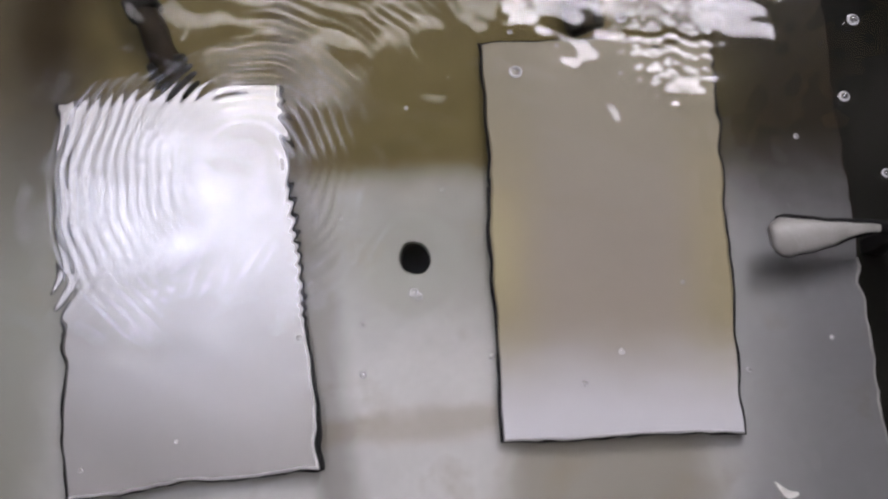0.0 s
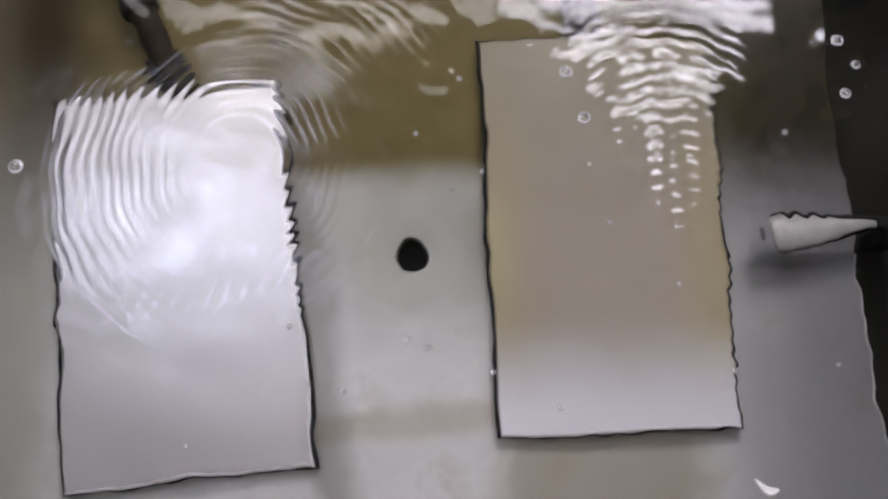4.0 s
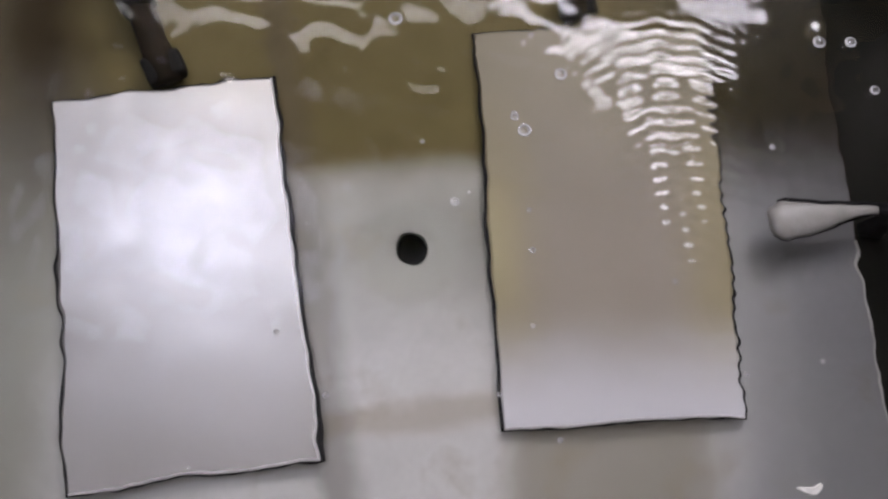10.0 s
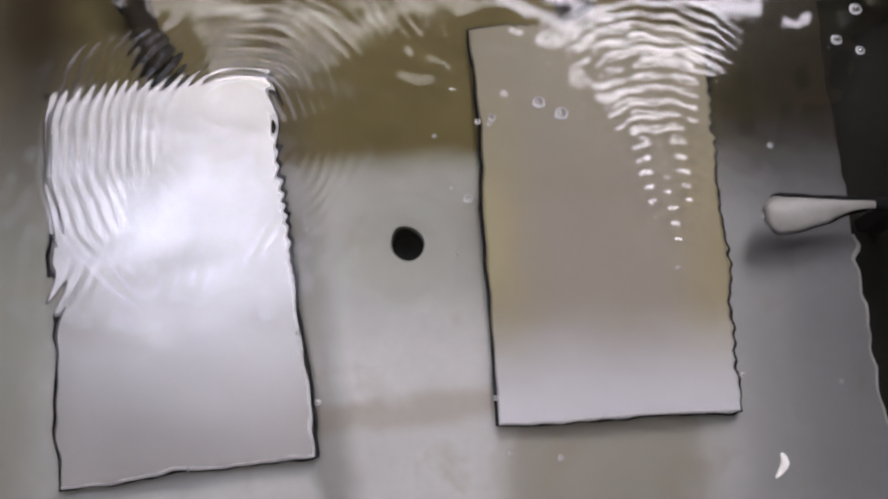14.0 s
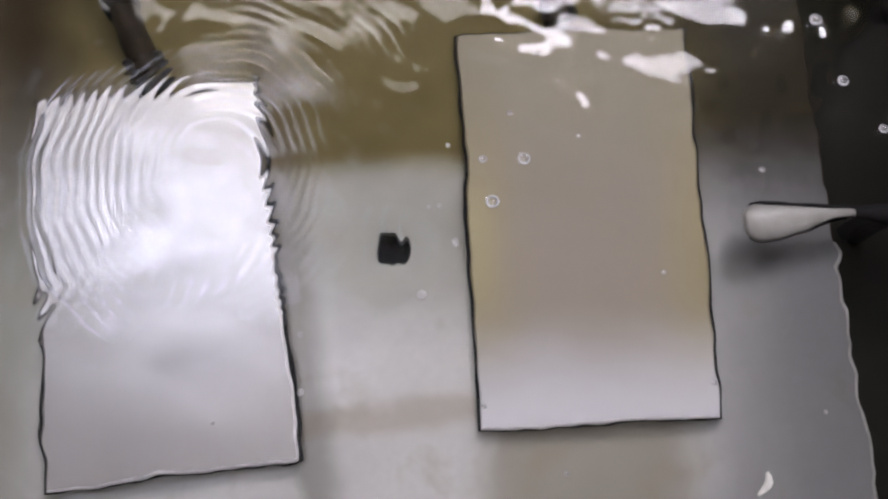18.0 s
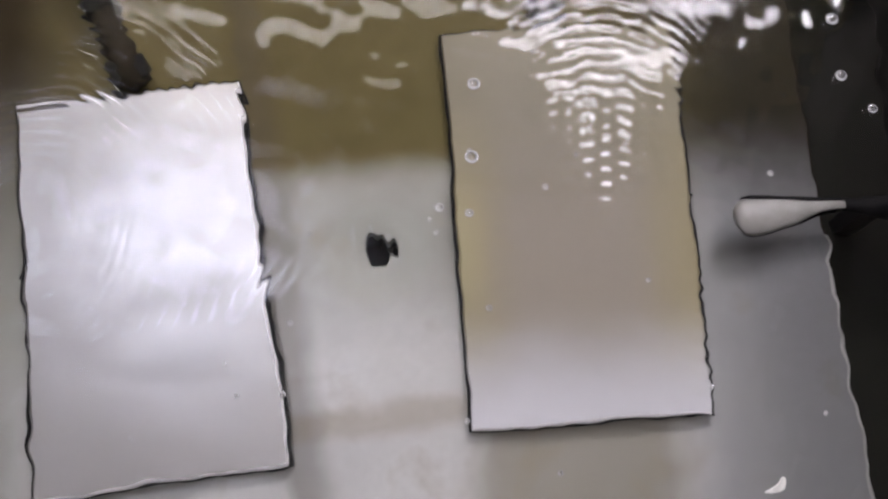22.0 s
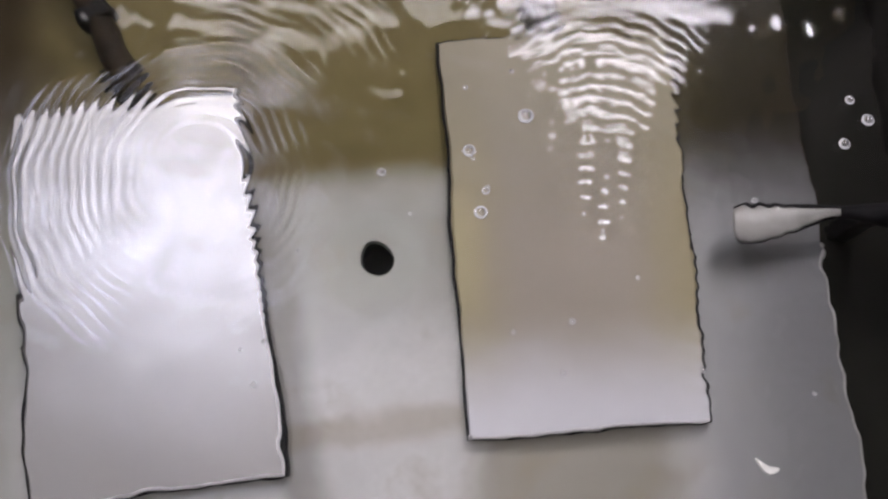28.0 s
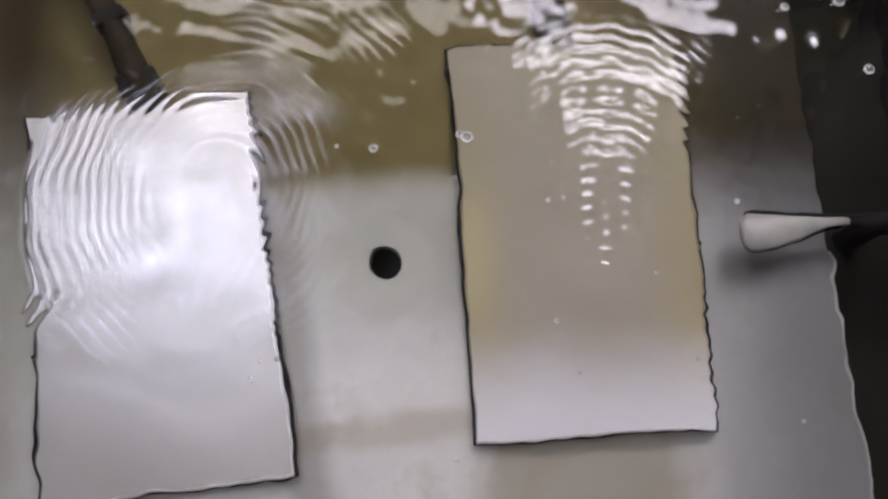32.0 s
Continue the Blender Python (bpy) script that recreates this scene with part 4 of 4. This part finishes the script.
white_flake = flake()
BUBBLES = [
    (0.0017, [(0, 0.1491, 0.1342), (0.5, 0.1522, 0.1214), (1, 0.1543, 0.1177), (1.5, 0.1516, 0.1259), (2, 0.1505, 0.1294), (2.5, 0.1575, 0.1267), (3, 0.1543, 0.1261), (3.5, 0.1514, 0.1386), (5.5, 0.1543, 0.104), (6.5, 0.1581, 0.1011), (7, 0.1512, 0.1535), (7.5, 0.1513, 0.145), (8, 0.1571, 0.1403), (8.5, 0.1557, 0.1397), (11, 0.1555, 0.1543), (14, 0.1514, 0.1476), (17, 0.1585, 0.1357), (18, 0.1604, 0.1344), (19, 0.1635, 0.1306), (22, 0.1646, 0.1331), (23, 0.1677, 0.1325), (25.5, 0.1693, 0.1222), (28, 0.1639, 0.1085), (29, 0.1675, 0.1222), (32, 0.1749, 0.1433)]),
    (0.0019, [(0, 0.065, 0.1662), (1, 0.0565, 0.1442), (2, 0.0502, 0.1213), (3.5, 0.0541, 0.1224), (5.5, 0.0332, 0.118), (8, 0.034, 0.1192), (9, 0.0413, 0.1238), (10, 0.0428, 0.1353), (11, 0.0317, 0.1348), (12, 0.037, 0.1096), (13, 0.0363, 0.1179), (14, 0.0357, 0.1209), (17, 0.0372, 0.1031), (18, 0.0369, 0.1016), (19, 0.0327, 0.1109), (20, 0.0303, 0.1279), (21, 0.0284, 0.1204), (22, 0.0241, 0.1314), (23, 0.0259, 0.1021), (24, 0.025, 0.0926), (25, 0.0219, 0.1067), (28, 0.0234, 0.1079), (29, 0.0101, 0.1105), (30, 0.0108, 0.1226), (32, 0.0185, 0.1157)]),
    (0.0020, [(0, 0.0233, 0.1417), (0.5, 0.0139, 0.0779), (1, 0.0003, 0.0832), (1.5, 0.0057, 0.0839), (2, 0.0167, 0.1251), (2.5, 0.0137, 0.1287), (3, 0.0321, 0.132), (3.5, 0.0476, 0.1412), (5.5, 0.0229, 0.1385), (7.5, 0.0199, 0.1392), (8, 0.0267, 0.098), (8.5, 0.0149, 0.0836), (9, 0.0167, 0.0912), (10, 0.0284, 0.1122), (12, 0.0244, 0.139), (13, 0.0213, 0.1479), (14, 0.0442, 0.1164), (17, 0.0248, 0.0833), (18, 0.0249, 0.0847), (19, 0.0423, 0.0667), (20, 0.0327, 0.0703), (21, 0.0154, 0.0754), (22, 0.0227, 0.1018), (23, 0.0275, 0.0832), (24, 0.031, 0.0807), (28, 0.0272, 0.0837), (29, 0.0267, 0.1006), (30.5, 0.0478, 0.1247), (32, 0.0586, 0.156)]),
    (0.0013, [(0, -0.0134, 0.0545), (1, -0.02, 0.0551), (2, -0.0147, 0.0452), (3.5, -0.0138, 0.0364), (6, -0.0135, 0.0435), (8, -0.0002, 0.0732), (10, 0.0023, 0.084), (12, 0.002, 0.0819), (13, -0.0039, 0.0784), (14, 0.009, 0.0826), (17, 0.0097, 0.0507), (18, -0.0007, 0.0497), (19, -0.0069, 0.0578), (20, 0.0042, 0.0648), (22, 0.0105, 0.0822), (24, -0.0027, 0.0919), (28, -0.0092, 0.0999), (32, -0.0168, 0.1113)]),
    (0.0022, [(0, -0.208, 0.1202), (4, -0.1616, 0.0977), (5.5, -0.1311, 0.1009), (6, -0.1192, 0.1119), (6.5, -0.0997, 0.1254), (7, -0.0691, 0.1189), (8, -0.0334, 0.1365), (10, -0.0209, 0.159), (13, -0.0009, 0.1821), (32, 0.0106, 0.2169)]),
    (0.0023, [(0, -0.0407, 0.205), (22, 0.0308, 0.1922), (26, 0.0469, 0.1559), (28, 0.0452, 0.1215), (29, 0.0471, 0.1351), (30, 0.0452, 0.1568), (32, 0.0516, 0.1897)]),
    (0.0009, [(0, 0.0601, 0.0351), (6, 0.0576, 0.0887), (9, 0.0388, 0.0565), (13, 0.0138, 0.116), (19, 0.011, 0.0592), (23, 0.0362, 0.044), (28, 0.0583, 0.0432), (32, 0.0496, 0.0457)]),
    (0.0007, [(0, -0.1237, -0.0085), (6, 0.0358, 0.118), (13, 0.0237, -0.0132), (19, 0.0028, 0.0749), (23, -0.0689, 0.0047), (28, 0.0299, 0.0935), (32, -0.0307, 0.1124)]),
    (0.0007, [(0, -0.0312, 0.0428), (6, 0.0669, 0.1136), (13, 0.005, 0.0598), (19, 0.0053, 0.0849), (23, 0.0116, 0.0656), (28, 0.0374, 0.0398), (32, 0.0801, 0.1076)]),
    (0.0008, [(0, 0.0211, 0.1588), (6, 0, 0.1282), (9, 0.0265, 0.1199), (13, 0.0143, 0.1165), (17, 0.0318, 0.0985), (19, 0.0317, 0.1417), (23, 0.0528, 0.08), (28, 0.0226, 0.1337), (32, 0.0485, 0.0906)]),
    (0.00082, [(0, -0.0533, 0.0376), (4, -0.0552, 0.0398), (8, -0.062, 0.0397), (12, -0.056, 0.0325), (16, -0.0459, 0.0344), (20, -0.0425, 0.0366), (24, -0.0421, 0.0428), (28, -0.0498, 0.0378), (32, -0.0489, 0.0325)]),
    (0.00073, [(0, 0.0145, 0.0323), (4, 0.0165, 0.0254), (8, 0.0215, 0.0177), (12, 0.0133, 0.0127), (16, 0.023, 0.0111), (20, 0.0193, 0.01), (24, 0.0191, 0.0035), (28, 0.0214, 0.0043), (32, 0.0138, -0.0017)]),
    (0.00067, [(0, 0.083, 0.0604), (4, 0.0833, 0.0577), (8, 0.0842, 0.0555), (12, 0.0771, 0.054), (16, 0.0897, 0.0607), (20, 0.0827, 0.0553), (24, 0.0863, 0.0542), (28, 0.0825, 0.0585), (32, 0.0862, 0.0628)]),
    (0.00078, [(0, 0.1043, 0.0297), (4, 0.1007, 0.0277), (8, 0.1037, 0.0272), (12, 0.1017, 0.0167), (16, 0.1036, 0.0227), (20, 0.0987, 0.0161), (24, 0.108, 0.0188), (28, 0.1025, 0.0255), (32, 0.0978, 0.0319)]),
    (0.00063, [(0, 0.1345, 0.0416), (4, 0.1373, 0.0304), (8, 0.1286, 0.0299), (12, 0.1328, 0.0209), (16, 0.1385, 0.0145), (20, 0.1386, 0.0069), (24, 0.1435, 0.0099), (28, 0.14, 0.0172), (32, 0.1326, 0.0105)]),
    (0.00090, [(0, -0.0301, 0.0252), (4, -0.0351, 0.0178), (8, -0.0376, 0.0192), (12, -0.0449, 0.0096), (16, -0.0398, 0.0114), (20, -0.0443, 0.0172), (24, -0.0436, 0.0147), (28, -0.0528, 0.0228), (32, -0.0577, 0.0257)]),
    (0.00059, [(0, -0.0042, 0.0935), (4, 0.0009, 0.0916), (8, 0.0093, 0.0893), (12, 0.0042, 0.0869), (16, 0.0022, 0.0869), (20, 0.0007, 0.0778), (24, 0.0128, 0.0779), (28, 0.0013, 0.0835), (32, -0.0077, 0.0877)]),
    (0.00076, [(0, 0.0471, 0.0238), (4, 0.0397, 0.0137), (8, 0.0397, 0.0044), (12, 0.036, -0.0047), (16, 0.0456, -0.0101), (20, 0.0498, -0.0114), (24, 0.0502, -0.0083), (28, 0.0543, 0.0254), (32, 0.0565, 0.0274)]),
    (0.00052, [(0, -0.0926, 0.0015), (4, -0.0876, -0.0014), (8, -0.085, -0.0048), (12, -0.0892, -0.0126), (16, -0.0763, -0.0097), (20, -0.0683, 0.0214), (24, -0.0605, 0.0282), (28, -0.058, 0.0349), (32, -0.0549, 0.0317)]),
    (0.00063, [(0, 0.0638, 0.1421), (4, 0.0655, 0.1336), (8, 0.0734, 0.1349), (12, 0.0635, 0.1223), (16, 0.0606, 0.1155), (20, 0.0556, 0.1059), (24, 0.0673, 0.0995), (28, 0.0641, 0.0948), (32, 0.0541, 0.0915)]),
    (0.00072, [(0, 0.0392, 0.1535), (4, 0.0395, 0.1492), (8, 0.0318, 0.154), (12, 0.0332, 0.1494), (16, 0.0449, 0.1471), (20, 0.0412, 0.1448), (24, 0.0533, 0.1448), (28, 0.0405, 0.1403), (32, 0.0415, 0.1473)]),
    (0.00083, [(0, 0.1291, 0.1175), (4, 0.1268, 0.1175), (8, 0.1251, 0.1052), (12, 0.1174, 0.1062), (16, 0.1253, 0.1001), (20, 0.1259, 0.0963), (24, 0.1393, 0.091), (28, 0.1276, 0.0868), (32, 0.118, 0.0898)]),
    (0.00060, [(0, -0.0408, 0.0815), (4, -0.0456, 0.0721), (8, -0.0508, 0.0757), (12, -0.0515, 0.0752), (16, -0.0449, 0.0667), (20, -0.0385, 0.0728), (24, -0.0354, 0.0725), (28, -0.0391, 0.0704), (32, -0.0444, 0.0765)]),
    (0.0014, [(0, 0.1614, 0.1034), (2, 0.1561, 0.1477), (3, 0.1573, 0.1479), (7, 0.1545, 0.1329), (10, 0.1621, 0.1289), (14, 0.1599, 0.1431), (18, 0.1732, 0.1146), (22, 0.1745, 0.1193), (28, 0.1685, 0.1263), (30, 0.1476, 0.1160), (31, 0.1461, 0.1641), (32, 0.1455, 0.1709)]),
    (0.0019, [(0, 0.1562, 0.1671), (3, 0.1507, 0.1575), (7, 0.1514, 0.1538), (9, 0.1373, 0.1475), (12, 0.1606, 0.1565), (16.5, 0.1592, 0.1620), (20, 0.1447, 0.1581), (24, 0.1845, 0.1565), (28, 0.1741, 0.1180), (31, 0.1709, 0.1697), (32, 0.1674, 0.1734)]),
    (0.0012, [(0, -0.0117, 0.0532), (1, -0.0180, 0.0624), (2, -0.0113, 0.0448), (3, -0.0093, 0.0328), (6, 0.0043, 0.0512), (7, 0.0068, 0.0862), (8, -0.0169, 0.0513), (9, 0.0267, 0.1183), (13, 0.0143, 0.1144), (17, 0.0383, 0.1155), (19, 0.0046, 0.0855), (24, 0.0305, 0.0796), (28, 0.0292, 0.0921), (30, 0.0064, 0.0770), (32, 0.0157, 0.1169)]),
    (0.00064, [(0, -0.0185, 0.1258), (4, -0.013, 0.114), (8, -0.0102, 0.1082), (12, -0.0088, 0.1075), (16, 0.0037, 0.1069), (20, 0.0135, 0.1068), (24, 0.0266, 0.1022), (28, 0.0247, 0.1047), (32, 0.0138, 0.0996)]),
]
bubbles = [(bubble(r, rows[0][1:]), rows) for r, rows in BUBBLES]


# ---- what moves ----
WAKE = [(0, 0.0833, 0.1301), (0.5, 0.0845, 0.0991), (1, 0.0855, 0.1497), (1.5, 0.0752, 0.0934), (2, 0.0823, 0.0948), (2.5, 0.0827, 0.0933), (3, 0.0829, 0.073), (3.5, 0.0837, 0.0736), (5.5, 0.0832, 0.0798), (6, 0.0846, 0.0889), 
        (6.5, 0.0836, 0.0716), (7, 0.0865, 0.0663), (7.5, 0.0877, 0.0632), (8, 0.0877, 0.0591), (8.5, 0.0856, 0.052), (9, 0.0901, 0.0556), (10, 0.0869, 0.0563), (10.5, 0.0866, 0.0633), (11, 0.0837, 0.0470), (12, 0.0874, 0.0601), 
        (13, 0.083, 0.0551), (13.7, 0.083, 0.064), (14, 0.085, 0.0622), (14.5, 0.0902, 0.1041), (16.5, 0.0907, 0.1593), (18.5, 0.0847, 0.1549), (19, 0.0742, 0.1248), (19.5, 0.0815, 0.0949), (20, 0.0732, 0.0785), (20.5, 0.0644, 0.0683), 
        (21, 0.0646, 0.0606), (21.5, 0.0718, 0.0686), (22, 0.0696, 0.0794), (22.5, 0.0731, 0.0637), (23, 0.0764, 0.0605), (24, 0.0711, 0.0649), (24.8, 0.0679, 0.0657), (25.5, 0.0604, 0.0602), (27.5, 0.0672, 0.0745), (28, 0.0687, 0.0682), 
        (28.8, 0.0697, 0.0724), (30, 0.0590, 0.0676), (31, 0.0560, 0.0780), (32, 0.0658, 0.061)]
BAND = [(0, -0.1111, 0.0583), (1, -0.1074, 0.0553), (2, -0.1025, 0.0496), (3, -0.0938, 0.0548), (5.5, -0.1062, 0.0514), (6, -0.1084, 0.0467), (6.5, -0.0987, 0.0494), (7, -0.0883, 0.0512), (8, -0.0929, 0.0464), (8.8, -0.3100, 0.0300), (13.2, -0.3100, 0.0400), (14, -0.1064, 0.0558), (17, -0.0948, 0.0498), (18, -0.1021, 0.0533), (19, -0.0966, 0.0523), (20, -0.0957, 0.0494), (21, -0.0964, 0.0483), (22, -0.0872, 0.0494), (22.9, -0.3100, 0.0300), (29.2, -0.3100, 0.0300), (30, -0.1078, 0.0526), (31, -0.1109, 0.0577), (32, -0.1080, 0.0560)]
RINGS = [(0, 0, 0), (1, 2, -2), (2, -2, 1), (3, 1, 2), (4.5, -2, 0), (5.5, 4, -10), (6, -12, -20), (6.5, -40, -26), (7, -58, -32), (8, -84, -30), (8.6, -210, -10), (12.8, -200, 10), (13.3, -50, 16), (13.7, -2, 18), (14, 0, 10), (14.5, 1, 6), (16.5, -2, 0),
         (17, 1, 2), (18, -1, -2), (19, 2, -6), (19.5, -8, -8), (20, -22, -12), (20.5, -40, -20), (21, -54, -25), (22, -62, -22), (22.5, -60, -16), (23, -96, -6), (24, -210, 0), (26.3, -200, 4), (27.2, -8, 6), (27.5, 0, 4), (28, 0, 2), (29, 2, 0), (30, -3, 3), (31, 1, 1), (32, 3, -4)]

WAKE_TILT = [(0, 0), (3, 0), (7, 2), (9, 2), (11, 5), (13, 9), (14, 6), (19, 2), (20, 3), (21, -7), (22, -4), (23, -4), (24, -13), (25.5, -8), (28, -6), (29, -10), (30, -17), (31, -17), (32, -5)]
# time and how far the patch is out of the way
HOLE_PATCH = [(0, 1), (4.7, 1), (5.3, 0), (7.2, 0), (7.8, 1), (15.7, 1), (16.3, 0), (18.3, 0), (18.8, 1), (20.0, 1), (20.6, 0), (23.2, 0), (23.7, 1), (32, 1)]
STRIP = [(0, 1), (1.2, 1), (1.8, 0)] + [(2.5 + 0.5 * k, 0) for k in range(25)] + [(15.2, 1), (19.2, 1), (19.9, 0)] + [(20.5 + 0.5 * k, 0) for k in range(24)]
SPOUT_PATCH = [(0, 1), (1.4, 1), (1.9, 0), (7.2, 0), (7.7, 1), (10.5, 1), (10.9, 0), (11.2, 0), (11.7, 1), (26.6, 1), (27.3, 0), (31.2, 0), (31.7, 1), (32, 1)]


def motions():
    rnd = random.Random(11)
    walk(water, [(k * 0.5, pose(rnd.uniform(-0.002, 0.002), rnd.uniform(-0.002, 0.002), WATER_Z)) for k in range(65)])
    walk(ripple_rings, [(t, pose(-0.077 + dx / 1000, 0.101 + dy / 1000, WATER_Z + 0.0016, 0, 0, 4 * math.sin(1.7 * t))) for t, dx, dy in RINGS])
    walk(ripple_band, [(t, pose(x + 0.004, y, WATER_Z + 0.0030, 0, 0, 3 * math.sin(1.9 * t))) for t, x, y in BAND])
    tilt_t, tilt_a = zip(*WAKE_TILT)
    walk(ripple_strip, [(t, pose(0.1025 + 0.0016 * math.sin(2.7 * t), 0.045 - 0.25 * k + 0.004 * math.sin(1.9 * t), WATER_Z + 0.0054, 0, 0, -1.0)) for t, k in STRIP])
    walk(ripple_wake, [(t, pose(x, y - 0.008, WATER_Z + 0.0009, 0, 0, float(np.interp(t, tilt_t, tilt_a)))) for t, x, y in WAKE])
    for ob, home, away, rows in ((ripple_patches[0], (-0.012, 0.068), (-0.012, -0.200), HOLE_PATCH), (ripple_patches[1], (0.126, 0.080), (0.135, -0.200), SPOUT_PATCH)):
        walk(ob, [(t, pose(home[0] + (away[0] - home[0]) * k + 0.003 * math.sin(3 * t), home[1] + (away[1] - home[1]) * k + 0.004 * math.sin(2.1 * t), WATER_Z + 0.0042, 0, 0, 10 * math.sin(1.3 * t))) for t, k in rows])
    for ob, rows in bubbles:
        walk(ob, [(t, pose(x, y, WATER_Z + 0.0022)) for t, x, y in rows])
    walk(white_flake, [(t, pose(x, y, WATER_Z + 0.0008, 0, 0, a)) for t, x, y, a in
                       ((0, 0.1145, -0.0107, 0), (6, 0.1083, -0.0115, 5), (7, 0.13, -0.007, 60), (9, 0.1225, -0.016, 30), (12, 0.1206, -0.0139, 60), (13, 0.11, -0.012, 80), (16.5, 0.1294, -0.0064, 110), (19, 0.1092, -0.0179, 70), (22, 0.1224, -0.016, 60), (23, 0.1239, -0.0177, 100), (28, 0.1214, -0.007, 0), (28.8, 0.1151, -0.0098, 60), (32, 0.1145, -0.0183, 60))])


motions()
